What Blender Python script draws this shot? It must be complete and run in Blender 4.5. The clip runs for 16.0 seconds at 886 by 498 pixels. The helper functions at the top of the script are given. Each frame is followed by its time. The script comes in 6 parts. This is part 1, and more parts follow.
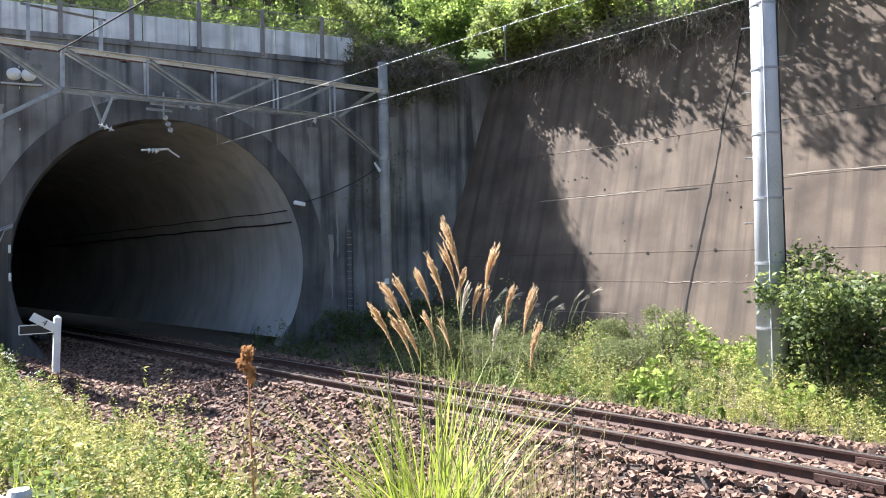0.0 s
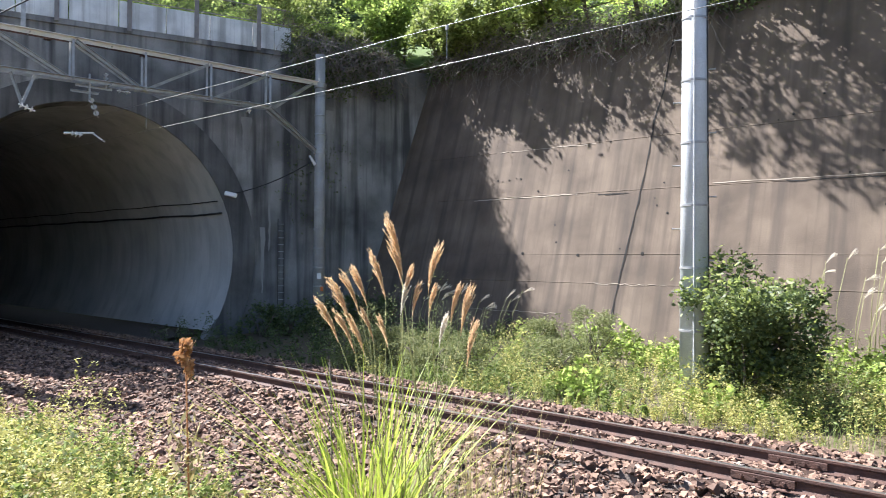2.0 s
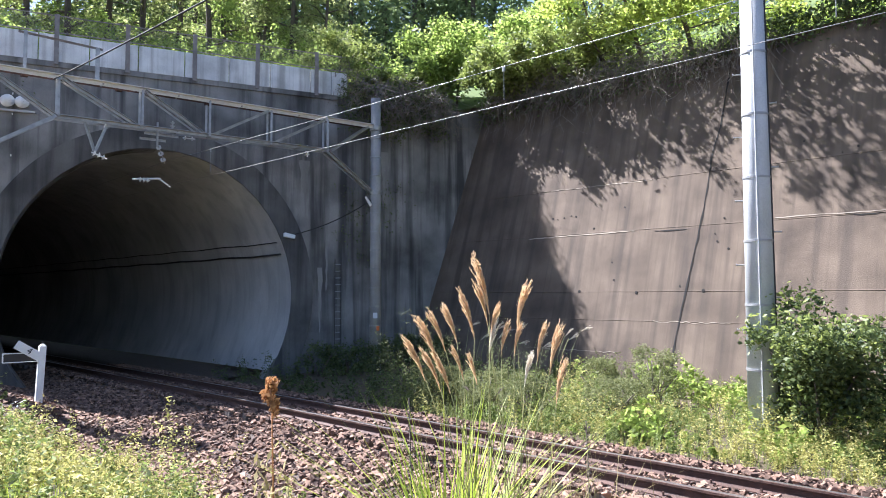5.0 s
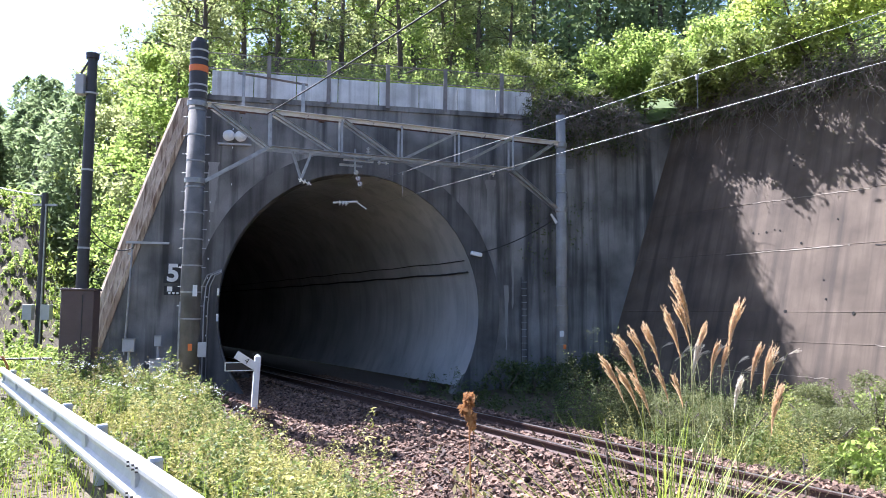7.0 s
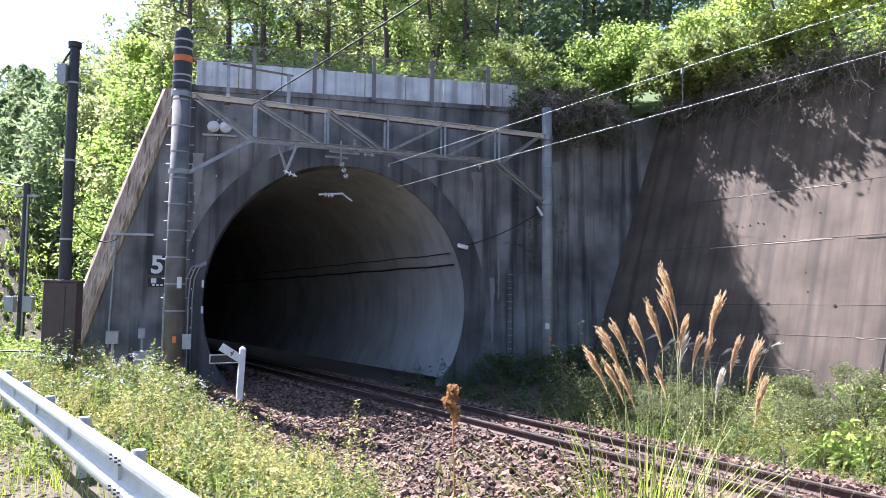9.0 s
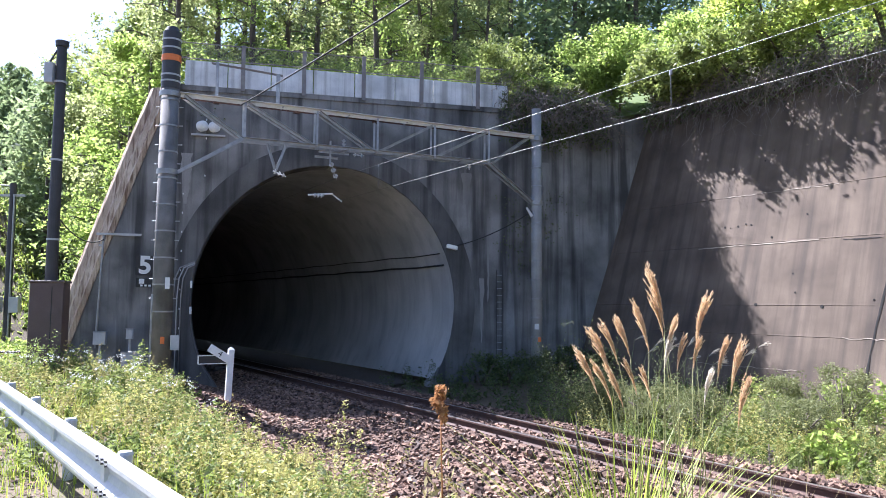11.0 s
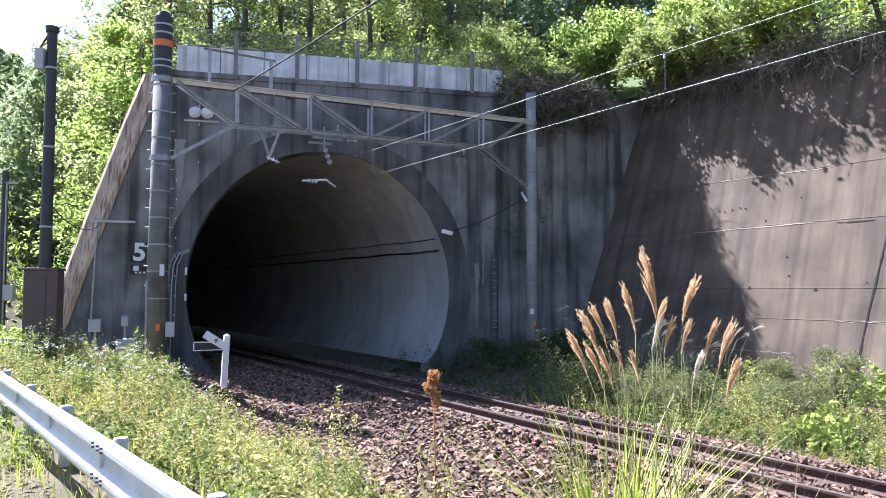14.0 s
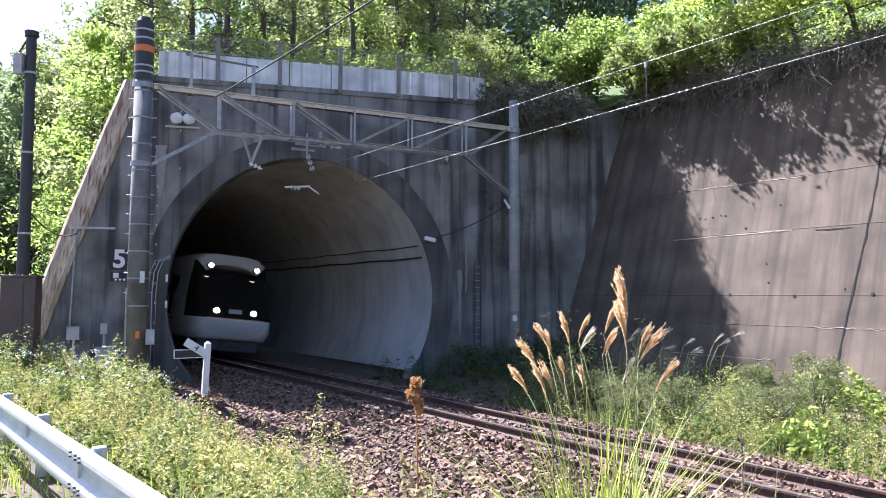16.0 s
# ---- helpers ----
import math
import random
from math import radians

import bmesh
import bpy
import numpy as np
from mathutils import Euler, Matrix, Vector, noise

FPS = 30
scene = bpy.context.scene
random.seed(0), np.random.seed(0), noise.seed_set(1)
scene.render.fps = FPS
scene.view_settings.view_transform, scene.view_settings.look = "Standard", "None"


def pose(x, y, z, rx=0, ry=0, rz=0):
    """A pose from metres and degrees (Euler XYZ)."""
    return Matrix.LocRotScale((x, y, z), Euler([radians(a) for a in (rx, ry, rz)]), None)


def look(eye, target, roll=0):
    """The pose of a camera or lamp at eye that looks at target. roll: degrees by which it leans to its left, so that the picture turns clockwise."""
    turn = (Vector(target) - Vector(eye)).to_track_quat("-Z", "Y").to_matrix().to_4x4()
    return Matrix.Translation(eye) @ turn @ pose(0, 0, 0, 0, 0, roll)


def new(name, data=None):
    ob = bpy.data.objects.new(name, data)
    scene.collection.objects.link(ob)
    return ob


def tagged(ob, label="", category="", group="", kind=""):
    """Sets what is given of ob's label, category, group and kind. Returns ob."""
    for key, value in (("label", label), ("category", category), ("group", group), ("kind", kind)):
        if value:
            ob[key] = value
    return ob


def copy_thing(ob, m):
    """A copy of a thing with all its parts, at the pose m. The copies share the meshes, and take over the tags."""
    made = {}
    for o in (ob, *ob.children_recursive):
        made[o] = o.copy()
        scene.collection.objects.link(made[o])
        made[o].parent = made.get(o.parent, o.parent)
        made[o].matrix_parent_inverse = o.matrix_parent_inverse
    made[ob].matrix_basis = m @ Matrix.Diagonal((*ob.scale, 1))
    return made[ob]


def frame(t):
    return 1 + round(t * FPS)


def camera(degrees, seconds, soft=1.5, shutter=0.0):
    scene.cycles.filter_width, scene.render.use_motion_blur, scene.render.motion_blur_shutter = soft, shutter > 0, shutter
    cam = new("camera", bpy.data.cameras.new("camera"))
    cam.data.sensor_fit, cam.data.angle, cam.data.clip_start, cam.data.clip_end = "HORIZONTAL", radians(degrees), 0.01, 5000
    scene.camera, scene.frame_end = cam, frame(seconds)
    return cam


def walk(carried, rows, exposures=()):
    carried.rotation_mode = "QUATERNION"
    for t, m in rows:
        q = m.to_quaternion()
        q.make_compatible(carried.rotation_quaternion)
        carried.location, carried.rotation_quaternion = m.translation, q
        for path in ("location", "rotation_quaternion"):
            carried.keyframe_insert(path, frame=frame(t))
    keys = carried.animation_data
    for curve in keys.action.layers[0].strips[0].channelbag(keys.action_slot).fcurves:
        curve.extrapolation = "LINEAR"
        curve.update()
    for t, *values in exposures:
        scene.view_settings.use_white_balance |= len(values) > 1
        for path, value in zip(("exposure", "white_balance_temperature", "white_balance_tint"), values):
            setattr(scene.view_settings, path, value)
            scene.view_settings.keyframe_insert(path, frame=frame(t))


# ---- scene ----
cam = camera(61.95, 16.0, soft=0.9, shutter=0.3)
PATH = [
    (0.0, (0.250, 0.0, 2.1), (2.4752, 9.7483, 2.2395), -1.30),
    (0.5, (0.240, 0.0, 2.1), (2.7974, 9.6602, 2.4743), -0.33),
    (1.0, (0.235, 0.0, 2.1), (3.6449, 9.3975, 2.3434), 0.22),
    (1.5, (0.215, 0.0, 2.1), (3.6912, 9.3753, 2.2413), 0.12),
    (2.0, (0.180, 0.0, 2.1), (3.2998, 9.5005, 2.1911), 0.27),
    (2.5, (0.145, 0.0, 2.1), (2.9636, 9.5944, 2.1483), 0.38),
    (3.0, (0.105, 0.0, 2.1), (2.8551, 9.6132, 2.2494), -0.24),
    (5.5, (0.040, 0.0, 2.1), (2.2336, 9.7326, 2.7820), 0.31),
    (6.0, (0.026, 0.0, 2.1), (1.5257, 9.8608, 2.8174), 0.10),
    (6.5, (0.003, 0.0, 2.1), (0.4920, 9.9557, 2.9033), 0.09),
    (7.0, (0.000, 0.0, 2.1), (-0.0035, 9.9639, 2.9495), 0.39),
    (7.5, (0.005, 0.0, 2.1), (-0.0568, 9.9645, 2.9392), 0.50),
    (8.0, (0.005, 0.0, 2.1), (-0.0040, 9.9690, 2.8874), 0.44),
    (8.5, (0.007, 0.0, 2.1), (0.1041, 9.9708, 2.8580), 0.44),
    (9.0, (0.010, 0.0, 2.1), (0.1918, 9.9704, 2.8474), 0.45),
    (11.5, (0.020, 0.0, 2.1), (0.3567, 9.9656, 2.8577), 0.47),
    (12.0, (0.022, 0.0, 2.1), (0.3819, 9.9658, 2.8444), 0.49),
    (12.5, (0.028, 0.0, 2.1), (0.4086, 9.9667, 2.8207), 0.46),
    (13.0, (0.030, 0.0, 2.1), (0.4219, 9.9696, 2.7737), 0.41),
    (13.5, (0.032, 0.0, 2.1), (0.4173, 9.9737, 2.7131), 0.29),
    (14.0, (0.035, 0.0, 2.1), (0.4149, 9.9772, 2.6583), 0.11),
    (14.5, (0.035, 0.0, 2.1), (0.4333, 9.9777, 2.6356), 0.25),
    (15.0, (0.036, 0.0, 2.1), (0.4512, 9.9769, 2.6373), 0.34),
    (15.5, (0.037, 0.0, 2.1), (0.5148, 9.9726, 2.6655), 0.16),
    (16.0, (0.037, 0.0, 2.1), (0.6454, 9.9602, 2.7521), 0.06),]
walk(cam, [(t, look(eye, target, roll)) for t, eye, target, roll in PATH], exposures=[(0.0, 2.18, 5600, 13), (3.2, 2.18, 5600, 13), (6.5, 2.19, 5300, 20), (16.0, 2.19, 5300, 20)])

# ---- world and sun ----
SUN_AZ, SUN_EL = -46.0, 51.0
world = bpy.data.worlds.new("world")
scene.world = world
world.use_nodes = True
wn = world.node_tree
bg = wn.nodes["Background"]
sky = wn.nodes.new("ShaderNodeTexSky")
sky.sky_type = "NISHITA"
sky.sun_disc = False
sky.sun_elevation, sky.sun_rotation = radians(SUN_EL), radians(SUN_AZ)
sky.air_density, sky.dust_density, sky.ozone_density = 1.2, 2.4, 2.6
wn.links.new(sky.outputs[0], bg.inputs[0])
bg.inputs[1].default_value = 0.052
sun_data = bpy.data.lights.new("sun", "SUN")
sun_data.energy, sun_data.angle, sun_data.color = 5.0, radians(0.5), (1.0, 0.92, 0.80)
sun = new("sun", sun_data)
sun_dir = Vector((math.sin(radians(SUN_AZ)) * math.cos(radians(SUN_EL)), math.cos(radians(SUN_AZ)) * math.cos(radians(SUN_EL)), math.sin(radians(SUN_EL))))
sun.matrix_world = look(sun_dir * 60, (0, 0, 0))


# ---- materials ----
def material(name, dark, light, scale=4.0, rough=0.85, bump=0.3, fine=40.0, metal=0.0, speck=None, stretch=(1, 1, 1), translucent=0.0, random=0.0, island=False, emit=0.0, world_space=True):
    m = bpy.data.materials.new(name)
    m.use_nodes = True
    nt = m.node_tree
    N, L = nt.nodes, nt.links
    b = N["Principled BSDF"]
    b.inputs["Roughness"].default_value = rough
    b.inputs["Metallic"].default_value = metal
    co = N.new("ShaderNodeTexCoord")
    mp = N.new("ShaderNodeMapping")
    mp.inputs["Scale"].default_value = stretch
    L.new(co.outputs["Object"], mp.inputs[0])
    n1 = N.new("ShaderNodeTexNoise")
    n1.inputs["Scale"].default_value, n1.inputs["Detail"].default_value = scale, 6
    L.new(mp.outputs[0], n1.inputs["Vector"])
    n2 = N.new("ShaderNodeTexNoise")
    n2.inputs["Scale"].default_value, n2.inputs["Detail"].default_value = fine, 4
    L.new(mp.outputs[0], n2.inputs["Vector"])
    mixf = N.new("ShaderNodeMix")
    mixf.inputs[0].default_value = 0.35
    L.new(n1.outputs[0], mixf.inputs[2])
    L.new(n2.outputs[0], mixf.inputs[3])
    fac = mixf.outputs[0]
    if random or island:
        src = N.new("ShaderNodeNewGeometry") if island else N.new("ShaderNodeObjectInfo")
        mm = N.new("ShaderNodeMix")
        mm.inputs[0].default_value = random
        L.new(fac, mm.inputs[2])
        L.new(src.outputs["Random Per Island" if island else "Random"], mm.inputs[3])
        fac = mm.outputs[0]
    ramp = N.new("ShaderNodeValToRGB")
    ramp.color_ramp.elements[0].position, ramp.color_ramp.elements[1].position = (0.3, 0.7) if not island else (0.12, 0.88)
    ramp.color_ramp.elements[0].color, ramp.color_ramp.elements[1].color = (*dark, 1), (*light, 1)
    if speck:
        e = ramp.color_ramp.elements.new(0.92 if island else 0.6)
        e.color = (*speck, 1)
    L.new(fac, ramp.inputs[0])
    L.new(ramp.outputs[0], b.inputs["Base Color"])
    if bump:
        bp = N.new("ShaderNodeBump")
        bp.inputs["Strength"].default_value, bp.inputs["Distance"].default_value = bump, 0.02
        L.new(n2.outputs[0], bp.inputs["Height"])
        L.new(bp.outputs[0], b.inputs["Normal"])
    if translucent:
        tr = N.new("ShaderNodeBsdfTranslucent")
        L.new(ramp.outputs[0], tr.inputs["Color"])
        mx = N.new("ShaderNodeMixShader")
        mx.inputs[0].default_value = translucent
        L.new(b.outputs[0], mx.inputs[1])
        L.new(tr.outputs[0], mx.inputs[2])
        L.new(mx.outputs[0], N["Material Output"].inputs[0])
    if emit:
        L.new(ramp.outputs[0], b.inputs["Emission Color"])
        b.inputs["Emission Strength"].default_value = emit
    return m


def streaked(name, dark, light, stain, amount=0.5, bump=0.4, scale=0.5, along=1.1):
    """Weathered concrete: blotches, fine grain and dark water runs down the face."""
    m = bpy.data.materials.new(name)
    m.use_nodes = True
    nt = m.node_tree
    N, L = nt.nodes, nt.links
    b = N["Principled BSDF"]
    b.inputs["Roughness"].default_value = 0.9
    co = N.new("ShaderNodeTexCoord")

    def tex(stretch, s, detail=6):
        mp = N.new("ShaderNodeMapping")
        mp.inputs["Scale"].default_value = stretch
        L.new(co.outputs["Object"], mp.inputs[0])
        n = N.new("ShaderNodeTexNoise")
        n.inputs["Scale"].default_value, n.inputs["Detail"].default_value = s, detail
        L.new(mp.outputs[0], n.inputs["Vector"])
        return n.outputs[0]

    def ramp(fac, a, c, p0, p1):
        r = N.new("ShaderNodeValToRGB")
        r.color_ramp.elements[0].position, r.color_ramp.elements[1].position = p0, p1
        r.color_ramp.elements[0].color, r.color_ramp.elements[1].color = (*a, 1), (*c, 1)
        L.new(fac, r.inputs[0])
        return r.outputs[0]

    blot, grain = tex((1, 1, 1), scale), tex((1, 1, 1), 60.0, 3)
    runs, runs2 = tex((along, along, 0.09), 2.2), tex((along, along, 0.05), 7.0)
    base = ramp(blot, dark, light, 0.32, 0.68)
    mask = ramp(runs, (0, 0, 0), (1, 1, 1), 0.48, 0.66)
    mask2 = ramp(runs2, (0, 0, 0), (1, 1, 1), 0.55, 0.75)
    mixm = N.new("ShaderNodeMix")
    mixm.data_type = "RGBA"
    mixm.blend_type = "SCREEN"
    mixm.inputs[0].default_value = 0.6
    L.new(mask, mixm.inputs[6])
    L.new(mask2, mixm.inputs[7])
    k = N.new("ShaderNodeMath")
    k.operation = "MULTIPLY"
    k.inputs[1].default_value = amount
    L.new(mixm.outputs[2], k.inputs[0])
    mix = N.new("ShaderNodeMix")
    mix.data_type = "RGBA"
    L.new(k.outputs[0], mix.inputs[0])
    L.new(base, mix.inputs[6])
    mix.inputs[7].default_value = (*stain, 1)
    fine = N.new("ShaderNodeMix")
    fine.data_type = "RGBA"
    fine.blend_type = "OVERLAY"
    fine.inputs[0].default_value = 0.35
    L.new(mix.outputs[2], fine.inputs[6])
    L.new(grain, fine.inputs[7])
    L.new(fine.outputs[2], b.inputs["Base Color"])
    bp = N.new("ShaderNodeBump")
    bp.inputs["Strength"].default_value, bp.inputs["Distance"].default_value = bump, 0.02
    L.new(grain, bp.inputs["Height"])
    L.new(bp.outputs[0], b.inputs["Normal"])
    return m


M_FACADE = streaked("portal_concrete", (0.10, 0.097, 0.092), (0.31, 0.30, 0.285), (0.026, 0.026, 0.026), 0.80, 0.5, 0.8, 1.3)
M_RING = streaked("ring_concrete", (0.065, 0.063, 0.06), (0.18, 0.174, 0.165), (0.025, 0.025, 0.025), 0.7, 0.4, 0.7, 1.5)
M_WALL = streaked("wall_concrete", (0.074, 0.054, 0.038), (0.166, 0.125, 0.089), (0.046, 0.035, 0.028), 0.6, 0.5, 0.9, 1.7)
M_TUNNEL = streaked("lining_concrete", (0.34, 0.33, 0.31), (0.52, 0.505, 0.475), (0.16, 0.155, 0.15), 0.3)
# Streaked concrete; the pale warm base puts the coping's sunlight into the colour.
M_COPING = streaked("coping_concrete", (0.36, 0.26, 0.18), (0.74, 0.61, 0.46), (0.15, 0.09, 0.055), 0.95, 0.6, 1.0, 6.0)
M_STAIN = streaked("lime_stain", (0.20, 0.195, 0.185), (0.34, 0.33, 0.315), (0.12, 0.115, 0.11), 0.6)
M_PANEL = streaked("white_panel", (0.50, 0.51, 0.51), (0.80, 0.80, 0.79), (0.22, 0.21, 0.195), 0.6, 0.4, 1.6, 2.2)
M_POLE = streaked("pole_concrete", (0.27, 0.265, 0.25), (0.42, 0.41, 0.39), (0.15, 0.145, 0.14), 0.4, 0.2, 1.5)
# Darker copy of the pole concrete: the left pole's shade is in its colour.
M_POLE_SHADED = streaked("shaded_pole_concrete", (0.105, 0.10, 0.092), (0.23, 0.22, 0.205), (0.05, 0.047, 0.042), 0.6, 0.3, 1.8)
M_POLE_PALE = streaked("pale_pole", (0.42, 0.44, 0.45), (0.55, 0.57, 0.58), (0.33, 0.34, 0.35), 0.4, 0.15, 1.5)
M_GALV = material("galvanised_steel", (0.22, 0.22, 0.22), (0.44, 0.44, 0.43), 6, 0.45, 0.1, 80, 0.45)
M_WHITE = material("white_paint", (0.70, 0.70, 0.68), (0.82, 0.82, 0.80), 5, 0.5, 0.1)
M_GUARD = material("guard_rail_paint", (0.46, 0.47, 0.47), (0.66, 0.66, 0.65), 2.5, 0.5, 0.1, 24)
M_BLACK = material("black_paint", (0.012, 0.012, 0.013), (0.03, 0.03, 0.03), 6, 0.5, 0.1)
M_DARKPOLE = material("dark_pole_steel", (0.03, 0.028, 0.028), (0.055, 0.05, 0.05), 4, 0.5, 0.15)
M_BROWN = material("brown_cabinet", (0.075, 0.046, 0.040), (0.115, 0.076, 0.068), 3, 0.5, 0.1)
M_ORANGE = material("orange_band", (0.65, 0.16, 0.03), (0.8, 0.22, 0.05), 8, 0.5, 0.1)
M_GREY = material("grey_box", (0.36, 0.37, 0.37), (0.5, 0.5, 0.5), 5, 0.55, 0.1)
M_PALE_STEEL = material("pale_steel", (0.55, 0.54, 0.50), (0.74, 0.73, 0.70), 5, 0.5, 0.1)
M_FENCE = material("rusty_fence", (0.16, 0.14, 0.13), (0.27, 0.25, 0.24), 6, 0.7, 0.2)
M_RAIL = material("rusty_rail", (0.034, 0.017, 0.012), (0.095, 0.046, 0.031), 9, 0.75, 0.4, 60)
M_RAILTOP = material("polished_rail", (0.35, 0.33, 0.32), (0.55, 0.53, 0.52), 6, 0.28, 0.05, 60, 0.9)
M_SLEEPER = material("sleeper_concrete", (0.13, 0.105, 0.09), (0.24, 0.20, 0.17), 6, 0.9, 0.4)
M_STONE = material("ballast_stone", (0.040, 0.022, 0.015), (0.28, 0.175, 0.12), 5, 0.9, 0.3, 30, random=0.75, island=True, speck=(0.40, 0.30, 0.23))
M_BALLAST = material("ballast_bed", (0.04, 0.03, 0.025), (0.10, 0.075, 0.062), 18, 0.95, 0.8, 45)
M_SOIL = material("soil", (0.045, 0.036, 0.02), (0.115, 0.088, 0.05), 1.2, 0.95, 0.6, 20)
M_TURF = material("hill_turf", (0.035, 0.06, 0.012), (0.12, 0.17, 0.035), 0.8, 0.95, 0.6, 14)
M_WIRE = material("wire_copper", (0.16, 0.16, 0.155), (0.28, 0.28, 0.27), 8, 0.4, 0.05, 60, 0.7)
M_CABLE = material("black_cable", (0.012, 0.012, 0.012), (0.025, 0.025, 0.025), 8, 0.7, 0.1)
M_INSUL = material("white_porcelain", (0.7, 0.7, 0.68), (0.85, 0.85, 0.83), 5, 0.25, 0.03)
M_LEAF = material("leaf_bright", (0.15, 0.22, 0.045), (0.44, 0.53, 0.14), 1.0, 0.6, 0, translucent=0.8, random=0.7, island=True, speck=(0.36, 0.40, 0.12))
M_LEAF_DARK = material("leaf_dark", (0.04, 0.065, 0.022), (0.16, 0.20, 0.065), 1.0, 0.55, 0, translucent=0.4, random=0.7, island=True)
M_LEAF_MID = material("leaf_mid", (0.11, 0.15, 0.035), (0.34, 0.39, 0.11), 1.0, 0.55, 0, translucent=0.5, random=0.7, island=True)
M_LEAF_YEL = material("leaf_yellow_green", (0.24, 0.31, 0.05), (0.58, 0.64, 0.17), 1.0, 0.6, 0, translucent=0.85, random=0.7, island=True)
M_LEAF_OLIVE = material("leaf_olive", (0.16, 0.19, 0.06), (0.48, 0.52, 0.22), 1.0, 0.6, 0, translucent=0.75, random=0.7, island=True)
# Needle green is lightened: the haze of distance is in the colour.
M_CONIFER = material("hazed_needles", (0.13, 0.18, 0.08), (0.36, 0.43, 0.20), 1.0, 0.7, 0, translucent=0.6, random=0.7, island=True)
M_WEED = material("weed_leaf", (0.16, 0.16, 0.035), (0.62, 0.58, 0.20), 1.5, 0.65, 0, translucent=0.45, random=0.7, island=True, speck=(0.74, 0.70, 0.44))
M_HERB = material("grey_green_herb", (0.055, 0.075, 0.018), (0.29, 0.36, 0.10), 1.2, 0.65, 0, translucent=0.45, random=0.55, island=True, speck=(0.46, 0.48, 0.27))
M_SAGE = material("sage_leaf", (0.075, 0.09, 0.03), (0.30, 0.32, 0.13), 1.2, 0.7, 0, translucent=0.4, random=0.5, island=True, speck=(0.42, 0.42, 0.22))
M_DRYGRASS = material("dry_grass", (0.20, 0.16, 0.06), (0.45, 0.38, 0.18), 1.5, 0.8, 0, translucent=0.35, random=0.7, island=True)
M_BLADE = material("grass_blade", (0.15, 0.22, 0.02), (0.48, 0.54, 0.08), 1.5, 0.5, 0, translucent=0.5, random=0.7, island=True)
M_PLUME = material("pampas_plume", (0.50, 0.33, 0.17), (0.86, 0.66, 0.42), 6, 0.85, 0, translucent=0.5, random=0.7, island=True)
M_PLUME_PALE = material("pale_plume", (0.62, 0.55, 0.44), (0.85, 0.80, 0.70), 6, 0.85, 0, translucent=0.5, random=0.7, island=True)
M_STALK = material("straw_stalk", (0.16, 0.17, 0.05), (0.30, 0.29, 0.11), 4, 0.7, 0.1)
M_RUSTLEAF = material("rust_leaf", (0.26, 0.12, 0.045), (0.50, 0.28, 0.12), 4, 0.8, 0, translucent=0.4, random=0.7, island=True)
M_LITTER = material("leaf_litter", (0.05, 0.027, 0.016), (0.20, 0.11, 0.06), 4, 0.85, 0, random=0.7, island=True)
M_FLOWER = material("white_flower", (0.7, 0.7, 0.66), (0.85, 0.85, 0.82), 4, 0.7, 0, translucent=0.3)
M_BARK = material("bark", (0.06, 0.048, 0.036), (0.16, 0.13, 0.10), 5, 0.95, 0.6, 30, stretch=(1, 1, 0.2))
M_VINE = material("dry_vine", (0.10, 0.085, 0.07), (0.27, 0.23, 0.19), 5, 0.9, 0, random=0.6, island=True)
M_TRAIN = material("train_steel", (0.74, 0.75, 0.76), (0.84, 0.84, 0.85), 2, 0.3, 0.02, 30, 0.0)
M_TRAIN_DARK = material("train_glass", (0.008, 0.009, 0.011), (0.014, 0.015, 0.018), 3, 0.08, 0)
M_TRAIN_UNDER = material("train_underframe", (0.05, 0.05, 0.055), (0.10, 0.10, 0.11), 4, 0.7, 0.2)
M_STRIPE = material("train_stripe", (0.55, 0.22, 0.10), (0.65, 0.28, 0.14), 4, 0.4, 0)
M_LAMP = material("headlight", (1.0, 0.74, 0.42), (1.0, 0.8, 0.5), 2, 0.3, 0, emit=4.5)
M_VOID = material("hole_dark", (0.012, 0.011, 0.01), (0.02, 0.018, 0.016), 8, 0.95, 0.2)
M_LINE = material("joint_mortar", (0.26, 0.215, 0.165), (0.40, 0.34, 0.27), 8, 0.9, 0.2)

# ---- plan: track frame (s along the line into the tunnel, n across it away from the road) and portal frame ----
C0, TD = Vector((1.52, 13.55, 0)), Vector((-0.505, 0.863, 0)).normalized()
ND = Vector((TD.y, -TD.x, 0))
F0, FE = Vector((-2.57, 21.009, 0)), Vector((0.978, 0.208, 0)).normalized()
FM = Vector((FE.y, -FE.x, 0))  # portal normal, towards the road


def track(s, n, z=0.0):
    return C0 + TD * s + ND * n + Vector((0, 0, z))


def portal(u, w, z=0.0):
    """u along the portal, w behind its face."""
    return F0 + FE * u - FM * w + Vector((0, 0, z))


def sn(x, y):
    d = Vector((x, y, 0)) - C0
    return d.dot(TD), d.dot(ND)


def uw(x, y):
    d = Vector((x, y, 0)) - F0
    return d.dot(FE), -d.dot(FM)


# ---- mesh helpers ----
def mesh_object(name, verts, faces, mat, parent=None, label="", smooth=False):
    me = bpy.data.meshes.new(name)
    used = sorted({i for f in faces for i in f})
    at = {v: i for i, v in enumerate(used)}
    me.from_pydata([tuple(verts[i]) for i in used], [], [tuple(at[i] for i in f) for f in faces])
    me.materials.append(mat)
    if smooth:
        me.polygons.foreach_set("use_smooth", [True] * len(me.polygons))
    me.update()
    ob = new(name, me)
    ob.parent = parent
    if label:
        ob["label"] = label
    return ob


